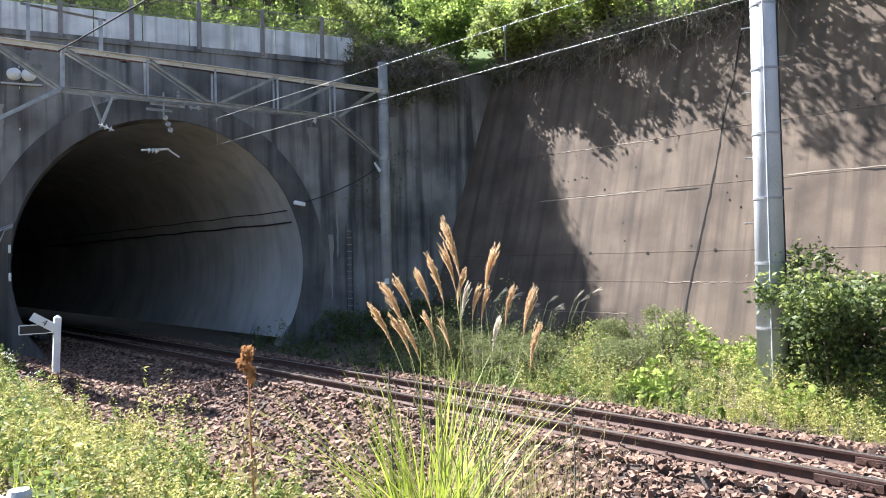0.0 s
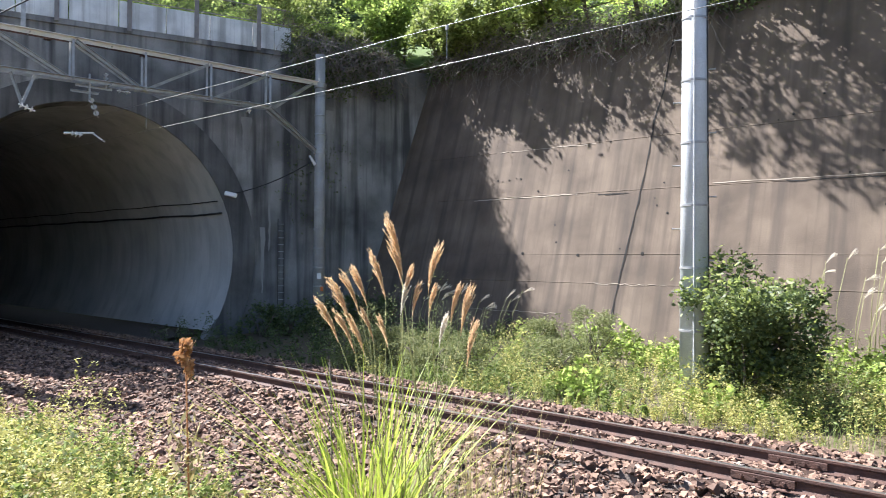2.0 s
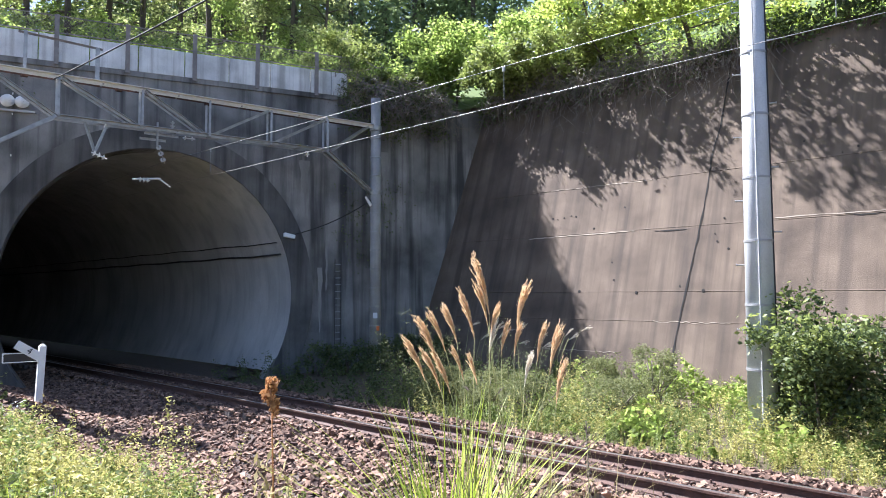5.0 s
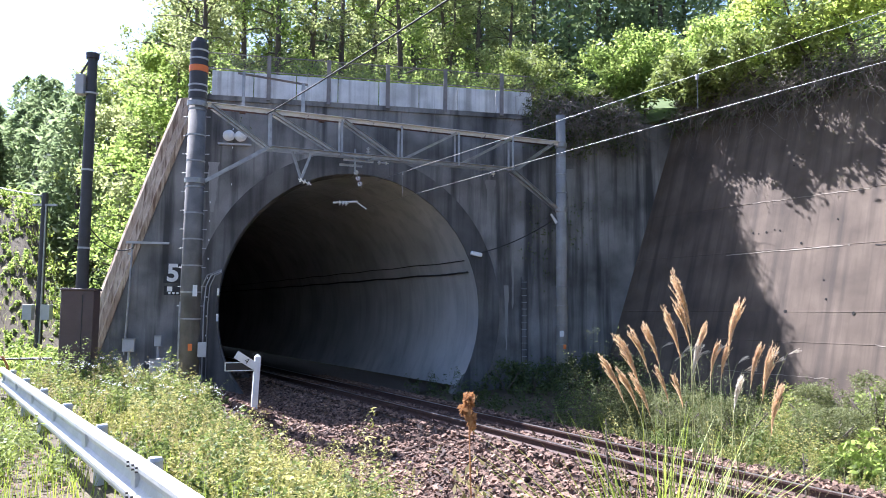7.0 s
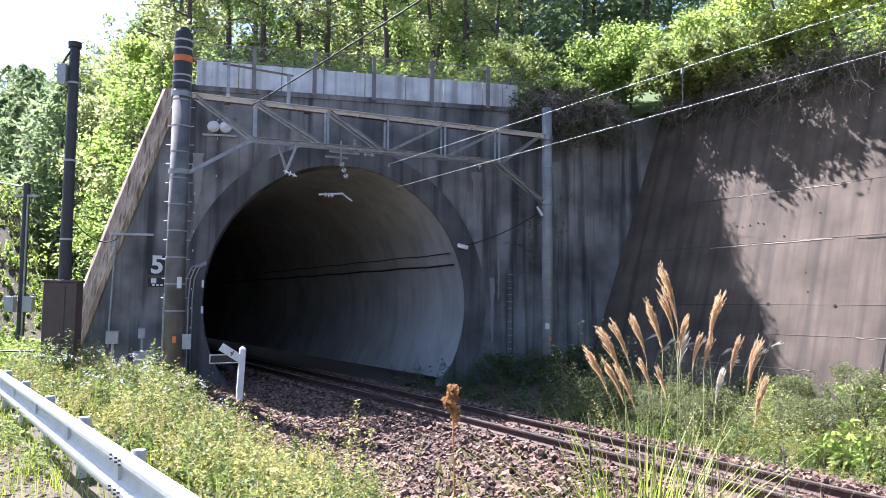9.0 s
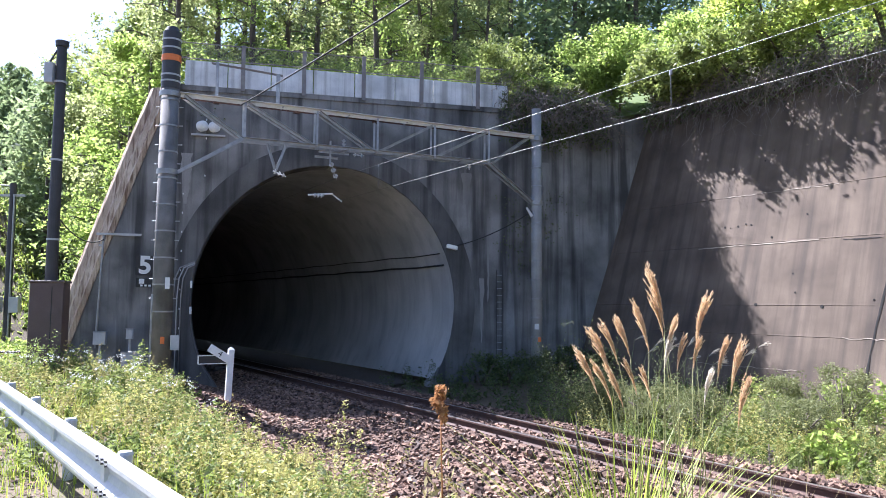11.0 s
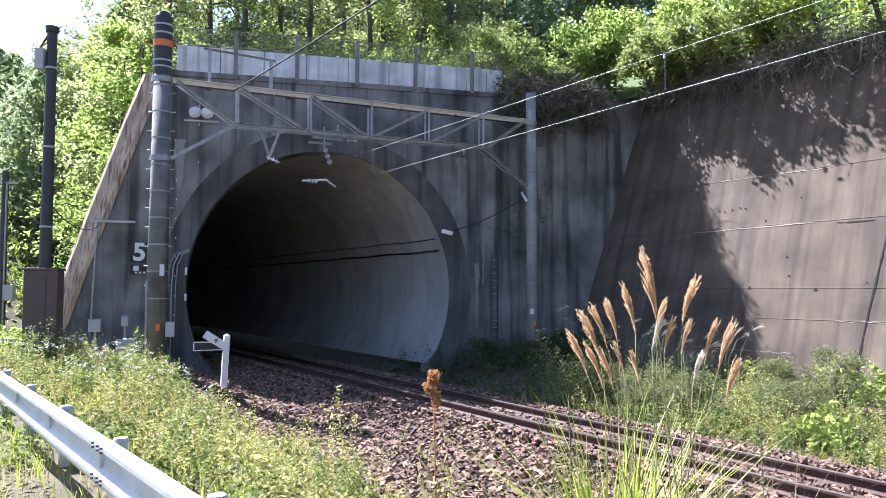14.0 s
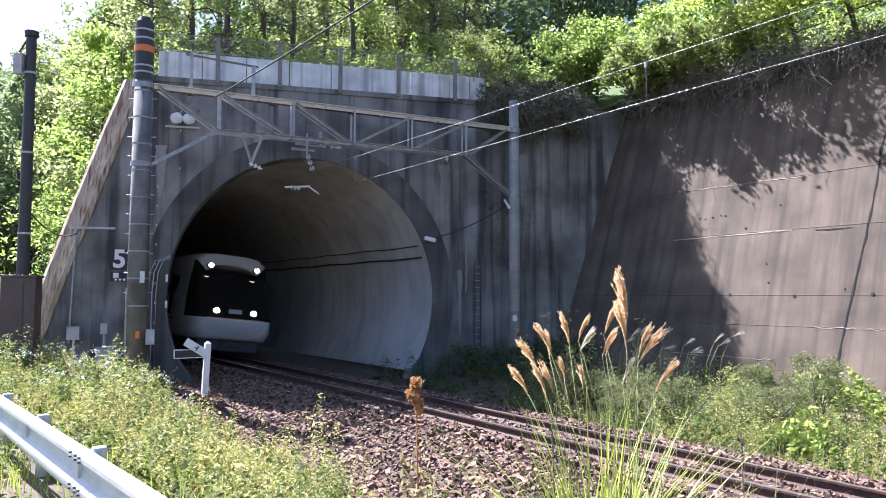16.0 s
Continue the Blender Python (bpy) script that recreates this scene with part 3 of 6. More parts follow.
def build_rail(n0, z0):
    prof = rail_profile()
    k = len(prof)
    ss = [-60, -14, -7, 0, 7, 14, 60, 395]
    verts = [track(s, n0 + a, z0 + b) for s in ss for a, b in prof]
    faces, tops = [], []
    for j in range(len(ss) - 1):
        for i in range(k):
            faces.append((j * k + i, j * k + (i + 1) % k, (j + 1) * k + (i + 1) % k, (j + 1) * k + i))
            if i == 9:
                tops.append(len(faces) - 1)
    t = thing("rail", "rusty brown steel rail with a polished running surface", "rail", group="rails of the track")
    head = set(range(6, 14))
    low = [f for q, f in enumerate(faces) if q % k not in head]
    up = [f for q, f in enumerate(faces) if q % k in head and q % k != 9]
    mesh_object("web_and_foot", verts, low, M_RAIL, t, "dark rusty web and foot")
    mesh_object("head", verts, up, M_RAIL, t, "rusty rail head")
    mesh_object("running_surface", verts, [faces[q] for q in tops], M_RAILTOP, t, "polished running surface")
    sgn = -1 if n0 < 0 else 1
    for s0 in (-8.6, 4.2):
        part("fishplate", box((0.03, 0.6, 0.08), Matrix.Translation(track(s0, n0 - 0.025, z0 - 0.08)) @ ND.to_track_quat("X", "Z").to_matrix().to_4x4(), 0.006), M_RAIL, t, "bolted joint plate")
        for q in (-0.2, -0.07, 0.07, 0.2):
            part("bolt", bar(track(s0 + q, n0 - 0.035, z0 - 0.08), track(s0 + q, n0 - 0.07, z0 - 0.08), 0.018, None, 6), M_RAIL, t)
    return t


build_rail(-0.566, CANT)
build_rail(0.566, -CANT)


def build_sleepers():
    up = math.degrees(math.atan2(-2 * CANT, 1.132))
    rot = ND.to_track_quat("X", "Z").to_matrix().to_4x4() @ pose(0, 0, 0, 0, -up, 0)
    first = thing("sleeper", "grey concrete railway sleeper bedded in ballast", "sleeper", group="sleepers of the track")
    bm = bmesh.new()
    add_box(bm, (2.0, 0.22, 0.17), Matrix.Translation((0, 0, -0.085)), 0.015)
    part("body", bm, M_SLEEPER, first)
    clip = None
    for sx in (-0.566, 0.566):
        for d in (-0.1, 0.1):
            bm = bmesh.new()
            add_box(bm, (0.07, 0.09, 0.025), Matrix.Translation((sx + d, 0, 0.025)) @ pose(0, 0, 0, 0, 18 if d > 0 else -18, 0), 0.006)
            add_bar(bm, (sx + d * 1.1, 0, 0.0), (sx + d * 1.1, 0, 0.075), 0.016, None, 6)
            part("rail_clip", bm, M_RAIL, first)
    first.matrix_world = Matrix.Translation(track(-13.4, 0, -0.165)) @ rot
    for i in range(1, 58):
        copy_thing(first, Matrix.Translation(track(-13.4 + 0.6 * i, 0, -0.165)) @ rot)


build_sleepers()


def build_ballast():
    """Loose crushed stones, angular blocks."""
    n = 54000
    s = RNG.uniform(-13.5, 14, n)
    a = RNG.uniform(-4.7, 1.75, n)
    keep = (RNG.uniform(0, 1, n) < np.interp(a, [-4.7, -4.1, -3.2], [0.15, 0.6, 1.0])) & ~((np.abs(np.abs(a) - 0.566) < 0.09))
    s, a = s[keep], a[keep]
    n = len(s)
    xy = np.array(C0)[None, :2] + s[:, None] * np.array(TD)[None, :2] + a[:, None] * np.array(ND)[None, :2]
    z = np.array([ground_z(x, y) for x, y in xy])
    z += 0.05 + RNG.uniform(0, 0.035, n) + 0.035 * (np.abs(a) < 1.15) + 0.03 * np.exp(-((np.abs(a) - 1.3) / 0.35) ** 2) - 0.06 * a / 1.1 * (np.abs(a) < 1.1)
    P = np.column_stack([xy, z])
    base = np.array([[x, y, z] for x in (-1, 1) for y in (-1, 1) for z in (-1, 1)], float) * 0.62
    size = 0.021 + 0.041 * RNG.uniform(0, 1, n) ** 1.5
    q = RNG.normal(size=(n, 4))
    q /= np.linalg.norm(q, axis=1)[:, None]
    w, x, y, zz = q.T
    Rm = np.stack([np.stack([1 - 2 * (y * y + zz * zz), 2 * (x * y - zz * w), 2 * (x * zz + y * w)], -1), np.stack([2 * (x * y + zz * w), 1 - 2 * (x * x + zz * zz), 2 * (y * zz - x * w)], -1), np.stack([2 * (x * zz - y * w), 2 * (y * zz + x * w), 1 - 2 * (x * x + y * y)], -1)], -2)
    V = base[None] * RNG.uniform(0.55, 1.4, (n, 1, 3)) * RNG.uniform(0.7, 1.2, (n, 8, 1)) + RNG.normal(size=(n, 8, 3)) * 0.2
    V = np.einsum("nij,nkj->nki", Rm, V) * size[:, None, None]
    V[:, :, 2] *= 0.75
    V += P[:, None]
    F = np.array([[0, 1, 3], [0, 3, 2], [4, 6, 7], [4, 7, 5], [0, 4, 5], [0, 5, 1], [2, 3, 7], [2, 7, 6], [0, 2, 6], [0, 6, 4], [1, 5, 7], [1, 7, 3]])
    idx = (np.arange(n)[:, None, None] * 8 + F[None]).reshape(-1)
    me = bpy.data.meshes.new("ballast_stones")
    me.vertices.add(n * 8)
    me.vertices.foreach_set("co", V.astype(np.float32).ravel())
    me.loops.add(len(idx))
    me.loops.foreach_set("vertex_index", idx.astype(np.int32))
    me.polygons.add(len(idx) // 3)
    me.polygons.foreach_set("loop_start", np.arange(0, len(idx), 3, dtype=np.int32))
    me.update(calc_edges=True)
    me.polygons.foreach_set("use_smooth", [False] * len(me.polygons))
    me.materials.append(M_STONE)
    tagged(new("ballast_stones", me), "loose reddish-brown crushed ballast stones round the rails", "ballast", kind="stuff")


build_ballast()


# ---- overhead line ----
LP, RP = Vector((-5.9, 17.3, 0)), Vector((3.44, 21.4, 0))
BEAM = (RP - LP).normalized()
SIDE = Vector((BEAM.y, -BEAM.x, 0))


def beam_at(e, z, side=0.0):
    p = LP.lerp(RP, e) + SIDE * side
    return Vector((p.x, p.y, z))


def ringed_pole(name, label, at, base_z, top_z, r0, r1, mat, bands=()):
    t = thing(name, label, "pole")
    part("shaft", bar((at.x, at.y, base_z), (at.x, at.y, top_z), r0, r1, 28), mat, t, smooth=False)
    for p in t.children:
        p.data.polygons.foreach_set("use_smooth", [len(f.vertices) == 4 for f in p.data.polygons])
    for z, h, m, lab in bands:
        k = (z - base_z) / (top_z - base_z)
        r = r0 + (r1 - r0) * k + 0.012
        part("band", bar((at.x, at.y, z - h / 2), (at.x, at.y, z + h / 2), r, r, 28), m, t, lab)
    return t


def build_gantry():
    steel = [(1.9 + 0.62 * i, 0.035, M_GALV, "steel band") for i in range(9)]
    left = ringed_pole("gantry_pole", "concrete overhead line pole with a dark top and an orange band", LP, 0.0, 7.15, 0.245, 0.2, M_POLE_SHADED, steel)
    part("dark_top", bar((LP.x, LP.y, 7.13), (LP.x, LP.y, 8.5), 0.215, 0.205, 28), M_DARKPOLE, left, "black weatherproof sleeve")
    part("cap", bar((LP.x, LP.y, 8.48), (LP.x, LP.y, 8.62), 0.19, 0.13, 28), M_DARKPOLE, left)
    part("orange_band", bar((LP.x, LP.y, 7.78), (LP.x, LP.y, 7.93), 0.222, 0.222, 28), M_ORANGE, left, "orange warning band")
    for z in (7.3, 7.45, 8.1, 8.3):
        part("band", bar((LP.x, LP.y, z - 0.02), (LP.x, LP.y, z + 0.02), 0.223, 0.223, 28), M_GREY, left)
    d = Vector((-LP.x, -LP.y, 0)).normalized()
    rot = d.to_track_quat("-Y", "Z").to_matrix().to_4x4()
    part("plate", box((0.1, 0.02, 0.26), Matrix.Translation(LP + d * 0.25 + Vector((0.09, 0, 2.55))) @ rot), M_WHITE, left, "small white plate with a dark bar")
    part("mark", box((0.09, 0.012, 0.16), Matrix.Translation(LP + d * 0.262 + Vector((0.02, 0, 1.25))) @ rot), M_ORANGE, left, "orange painted mark")
    part("conduit", bar(LP + d * 0.15 + Vector((-0.24, 0, 0.1)), LP + d * 0.15 + Vector((-0.24, 0, 2.3)), 0.03), M_GALV, left, "grey cable conduit")
    part("switch_box", box((0.19, 0.14, 0.34), Matrix.Translation(LP + d * 0.2 + Vector((0.3, 0, 1.2))) @ rot, 0.01), M_GREY, left)
    for z in [2.2 + 0.45 * i for i in range(11)]:
        for sgn in (-1, 1):
            a = LP + Vector((sgn * 0.22, 0, z))
            part("step_bolt", bar(a, a + Vector((sgn * 0.1, 0, 0)), 0.010, None, 6), M_GREY, left)
    bandsr = [(1.2 + 0.55 * i, 0.03, M_GALV, "steel band") for i in range(11)]
    right = ringed_pole("gantry_pole", "pale concrete overhead line pole before the portal wall", RP, -0.2, 7.9, 0.17, 0.14, M_POLE, bandsr)
    part("mark", box((0.08, 0.012, 0.13), Matrix.Translation(RP + Vector((0.05, -0.17, 1.13)))), M_ORANGE, right, "red painted mark")
    part("plate", box((0.12, 0.012, 0.16), Matrix.Translation(RP + Vector((-0.03, -0.175, 1.5)))), M_WHITE, right, "small white plate")
    g = thing("gantry_beam", "galvanised lattice gantry beam spanning the track", "gantry beam")
    zt, zb, sd = 7.0, 6.1, 0.13
    es = [0.03, 0.17, 0.347, 0.507, 0.67, 0.836, 0.97]
    bs = [None, 0.17, 0.347, 0.507, 0.67, 0.836, None]
    for k in (-sd, sd):
        part("top_chord", angle_bar(beam_at(0.02, zt, k), beam_at(0.985, zt + 0.03, k), 0.1 if k > 0 else 0.06), M_PALE_STEEL if k > 0 else M_RAIL, g)
        part("bottom_chord", angle_bar(beam_at(0.165, zb, k), beam_at(0.84, zb + 0.04, k), 0.08), M_GALV, g)
        for i in range(1, 6):
            part("vertical", angle_bar(beam_at(es[i], zb, k), beam_at(es[i], zt, k), 0.05), M_GALV, g)
        dia = [(0.03, zt, 0.165, zb), (0.175, zt, 0.34, zb), (0.352, zt, 0.5, zb), (0.507, zb, 0.665, zt), (0.67, zb, 0.83, zt), (0.845, zb, 0.97, zt)]
        for e0, z0, e1, z1 in dia:
            part("diagonal", angle_bar(beam_at(e0, z0, k), beam_at(e1, z1, k), 0.06), M_GALV, g)
        part("knee_brace", angle_bar(beam_at(0.165, zb, k), beam_at(0.02, 5.15, k * 0.5), 0.07), M_GALV, g)
        part("knee_brace", angle_bar(beam_at(0.84, zb, k), beam_at(0.985, 5.1, k * 0.5), 0.07), M_GALV, g)
    for e in es[1:6] + [0.26, 0.43, 0.59, 0.75]:
        part("cross_tie", bar(beam_at(e, zt, -sd), beam_at(e, zt, sd), 0.02, None, 6), M_GALV, g)
        part("cross_tie", bar(beam_at(e, zb + 0.02, -sd), beam_at(e, zb + 0.02, sd), 0.02, None, 6), M_GALV, g)
    for e, z in ((0.0, zt), (0.0, 5.15), (1.0, zt), (1.0, 5.1)):
        p = beam_at(e, z)
        r = 0.24 if e == 0 else 0.18
        part("clamp", bar(p - Vector((0, 0, 0.06)), p + Vector((0, 0, 0.06)), r, r, 24), M_GALV, g, "steel pole clamp")
    for e in (0.105, 0.30, 0.51):
        part("flange", box((0.14, 0.16, 0.14), Matrix.Translation(beam_at(e, zt + 0.02, -sd)) @ BEAM.to_track_quat("X", "Z").to_matrix().to_4x4()), M_RAIL, g, "rusty splice plate")
    # two upright posts on the beam that carry the feeder
    fr = thing("feeder_bracket", "galvanised frame on the beam holding a feeder wire", "bracket")
    part("post", angle_bar(beam_at(0.105, 7.05), beam_at(0.105, 7.95), 0.07), M_GALV, fr)
    part("post", angle_bar(beam_at(0.25, 7.05), beam_at(0.25, 7.85), 0.09), M_GALV, fr)
    part("arm", angle_bar(beam_at(0.09, 7.9), beam_at(0.26, 7.83), 0.04), M_FENCE, fr)
    # hanging insulators
    def insulator(a, b, n=4, r=0.055):
        bm = bar(a, b, 0.018, None, 8)
        a, b = Vector(a), Vector(b)
        q = (b - a).to_track_quat("Z", "Y").to_matrix().to_4x4()
        for i in range(n):
            bmesh.ops.create_cone(bm, cap_ends=True, segments=14, radius1=r, radius2=r * 0.45, depth=0.04, matrix=Matrix.Translation(a.lerp(b, 0.2 + 0.6 * i / max(1, n - 1))) @ q)
        return bm
    h = thing("registration_arm", "galvanised v-shaped hanger with a porcelain insulator", "insulator")
    tip = beam_at(0.247, 5.42)
    part("hanger", angle_bar(beam_at(0.225, 6.08), tip, 0.055), M_GALV, h)
    part("hanger", angle_bar(beam_at(0.272, 6.08), tip + Vector((0.02, 0, 0)), 0.055), M_GALV, h)
    part("insulator", insulator(tip + Vector((-0.06, 0, -0.02)), tip + Vector((0.26, 0.04, -0.16)), 3, 0.075), M_INSUL, h)
    h = thing("suspension_insulator", "porcelain insulators holding the messenger wire under the beam", "insulator")
    e0 = 0.385
    part("yoke", angle_bar(beam_at(e0 - 0.03, 6.0), beam_at(e0 + 0.05, 6.0), 0.05), M_GALV, h)
    part("yoke", angle_bar(beam_at(e0 - 0.04, 5.86), beam_at(e0 + 0.02, 5.86), 0.05), M_GALV, h)
    part("rod", bar(beam_at(e0, 6.3), beam_at(e0, 5.7), 0.025), M_GALV, h)
    part("rod", bar(beam_at(e0 + 0.035, 6.35), beam_at(e0 + 0.035, 5.98), 0.02), M_GALV, h)
    part("insulator", insulator(beam_at(e0 + 0.035, 6.38), beam_at(e0 + 0.035, 6.1), 3, 0.06), M_GREY, h)
    part("insulator", insulator(beam_at(e0, 5.78), track(7.6, 0.05, 5.5), 3, 0.065), M_GREY, h)
    part("insulator", insulator(beam_at(e0 + 0.06, 6.0), beam_at(e0 + 0.09, 6.0), 2, 0.06), M_GREY, h)
    h = thing("wall_insulator", "pair of white porcelain insulators on the portal wall", "insulator")
    part("bracket", box((0.9, 0.06, 0.05), Matrix.Translation(portal(-3.35, -0.05, 6.72)) @ FE.to_track_quat("X", "Z").to_matrix().to_4x4()), M_GREY, h)
    for du in (-0.2, 0.12):
        bm = insulator(portal(-3.35 + du, -0.05, 6.95), portal(-3.35 + du + 0.10, -0.25, 6.93), 3, 0.15)
        part("insulator", bm, M_INSUL, h)
    h = thing("steady_arm", "pale steady arm clamp at the contact wire in the tunnel mouth", "clamp")
    c = track(8.6, 0.0, 5.15)
    part("arm", bar(c + Vector((-0.35, 0, 0.05)), c + Vector((0.35, 0.1, 0.1)), 0.03), M_INSUL, h)
    part("arm", bar(c + Vector((0.3, 0.1, 0.1)), c + Vector((0.6, 0.1, -0.12)), 0.022), M_INSUL, h)
    part("insulator", insulator(c + Vector((-0.2, 0, 0.05)), c + Vector((0.1, 0, 0.02)), 3, 0.08), M_INSUL, h)
    h = thing("white_insulator", "white insulator stack with a pale stain under it", "insulator")
    part("insulator", insulator(portal(4.06, -0.3, 6.45), portal(4.06, -0.3, 6.1), 4, 0.07), M_INSUL, h)
    part("arm", bar(portal(4.06, -0.3, 6.2), portal(4.06, 0.0, 6.2), 0.02), M_GALV, h)


build_gantry()


def sag_wire(name, a, b, sag, r, mat, label, n=24):
    a, b = Vector(a), Vector(b)
    pts = []
    for i in range(n + 1):
        f = i / n
        p = a.lerp(b, f)
        p.z -= sag * 4 * f * (1 - f)
        pts.append(p)
    return tagged(tube(name, pts, r, mat), label, "wire")


sag_wire("contact_wire", track(60, 0.0, 4.95), track(-45, 0.0, 4.82), 0.0, 0.0045, M_WIRE, "bright copper contact wire over the track")
sag_wire("messenger_wire", track(16, 0.0, 5.35), track(7.4, 0.0, 5.53), 0.0, 0.0065, M_WIRE, "messenger wire running into the tunnel")
sag_wire("messenger_wire", track(7.4, 0.0, 5.53), track(-45, 0.0, 5.6), 0.16, 0.0048, M_WIRE, "pale messenger wire above the contact wire")
droppers = [(5.0, 5.48), (0.4, 5.42), (-4.0, 5.40), (-8.5, 5.38)]
for s, z in droppers:
    d = thing("dropper", "thin dropper hanging between messenger and contact wire", "wire clamp", group="droppers of the overhead line")
    part("rod", bar(track(s, 0, 4.94), track(s, 0, z), 0.006, None, 6), M_WIRE, d)
    part("clamp", box((0.03, 0.05, 0.07), Matrix.Translation(track(s, 0, z))), M_GALV, d)
sag_wire("feeder_wire", beam_at(0.16, 6.95), beam_at(0.16, 6.95) + TD * -40, 0.5, 0.016, M_CABLE, "dark feeder cable leaving the gantry beam")
for i, (z0, dz) in enumerate(((21.5, 0), (22.3, 0.2), (23.0, 0.3), (20.2, 0.1), (18.3, 0))):
    sag_wire("power_line", (-4, 46, z0 - 3.0), (44, 44, z0 + 4.5 + dz), 0.8, 0.03, M_WIRE, "distant power line over the wooded hill")


def build_big_pole():
    at = Vector((7.86, 10.2, 0))
    bands = [(0.9 + 1.02 * i, 0.035, M_GALV, "steel band") for i in range(8)]
    t = ringed_pole("line_pole", "tall pale grey tapered overhead line pole beside the track", at, -0.3, 9.6, 0.235, 0.165, M_POLE_PALE, bands)
    tagged(t, "tall pale grey tapered overhead line pole beside the track", "pole")
    d = Vector((-at.x, -at.y, 0)).normalized()
    sd = Vector((d.y, -d.x, 0))
    part("cable", bar(at + d * 0.238 + Vector((0, 0, -0.2)), at + d * 0.175 + Vector((0, 0, 9.4)), 0.013), M_GREY, t, "thin cable down the shaft")
    part("cable", bar(at - sd * 0.23 + d * 0.03 + Vector((0, 0, -0.2)), at - sd * 0.165 + d * 0.03 + Vector((0, 0, 9.4)), 0.02), M_CABLE, t, "black cable down the shaft")
    for i in range(16):
        z = 1.0 + 0.52 * i
        r = 0.235 - 0.07 * (z + 0.3) / 9.9
        for q in ((1,) if i % 2 else (-1,)):
            a = at + sd * q * r + Vector((0, 0, z))
            bm = bar(a, a + sd * q * 0.12, 0.011, None, 6)
            add_bar(bm, a + sd * q * 0.12, a + sd * q * 0.13, 0.02, None, 8)
            part("step_bolt", bm, M_GALV, t)


build_big_pole()


# ---- lineside things ----
def text_mesh(name, body, size, m, mat, parent, label="", bold=0.0):
    cu = bpy.data.curves.new("lettering", "FONT")
    cu.body, cu.size, cu.extrude, cu.align_x, cu.align_y = body, size, 0.004, "CENTER", "CENTER"
    cu.offset = bold
    tmp = bpy.data.objects.new("lettering", cu)
    me = bpy.data.meshes.new_from_object(tmp)
    bpy.data.objects.remove(tmp)
    me.transform(m)
    me.materials.clear()
    me.materials.append(mat)
    me.name = name
    ob = new(name, me)
    ob.parent = parent
    if label:
        ob["label"] = label
    return ob


def facing(p, yaw=0.0):
    """A pose at p whose -Y looks at the road, turned by yaw."""
    a = math.degrees(math.atan2(p[0], p[1]))
    return pose(p[0], p[1], p[2], 0, 0, -a + yaw)


def build_gradient_post():
    t = thing("gradient_post", "white wooden gradient post with two arms, standing on the ballast shoulder", "signpost", facing((-4.0, 16.0, 0.0), 12))
    bm = box((0.125, 0.125, 1.25), Matrix.Translation((0, 0, 0.49)) @ pose(0, 0, 0, 0, 2.5, 0), 0.012)
    part("post", bm, M_WHITE, t, "white painted post")
    bm = bmesh.new()
    bmesh.ops.create_cone(bm, cap_ends=True, segments=4, radius1=0.088, radius2=0.02, depth=0.05, matrix=Matrix.Translation((0.027, 0, 1.14)) @ pose(0, 0, 0, 0, 0, 45))
    part("cap", bm, M_WHITE, t)
    m = Matrix.Translation((-0.23, -0.05, 1.04)) @ pose(0, 0, 0, 0, 33, 0)
    part("arm", box((0.5, 0.03, 0.17), m, 0.006), M_WHITE, t, "tilted white arm with a black numeral")
    text_mesh("numeral", "4", 0.17, m @ Matrix.Translation((0.02, -0.018, 0)) @ pose(0, 0, 0, 90, 0, 0), M_BLACK, t, "black numeral four")
    m2 = Matrix.Translation((-0.33, 0.05, 0.91))
    part("arm", box((0.62, 0.03, 0.17), m2, 0.004), M_BLACK, t, "level black arm with a white border")
    for z in (0.085, -0.085):
        part("border", box((0.62, 0.036, 0.018), m2 @ Matrix.Translation((0, 0, z))), M_WHITE, t)
    part("border", box((0.018, 0.036, 0.17), m2 @ Matrix.Translation((-0.31, 0, 0))), M_WHITE, t)


build_gradient_post()


def build_number_board():
    p = portal(-4.79, -0.3, 3.05)
    t = thing("number_board", "black board with a white stencilled numeral before the portal wall", "sign", facing(p, 4))
    part("board", box((0.42, 0.02, 0.52), Matrix.Translation((-0.05, 0, 0.02))), M_BLACK, t)
    part("board", box((0.40, 0.02, 0.24), Matrix.Translation((-0.04, 0, -0.43))), M_BLACK, t)
    text_mesh("numeral", "5", 0.64, Matrix.Translation((-0.03, -0.014, 0.02)) @ pose(0, 0, 0, 90, 0, 0), M_WHITE, t, "white numeral five", 0.02)
    part("lettering", box((0.13, 0.006, 0.13), Matrix.Translation((-0.1, -0.014, -0.39))), M_WHITE, t)
    for i in range(3):
        part("lettering", box((0.06, 0.006, 0.05), Matrix.Translation((-0.1 + 0.1 * i, -0.014, -0.5))), M_WHITE, t)
    part("post", bar((0.2, 0.05, -3.0), (0.2, 0.05, 0.28), 0.025), M_GREY, t)


build_number_board()


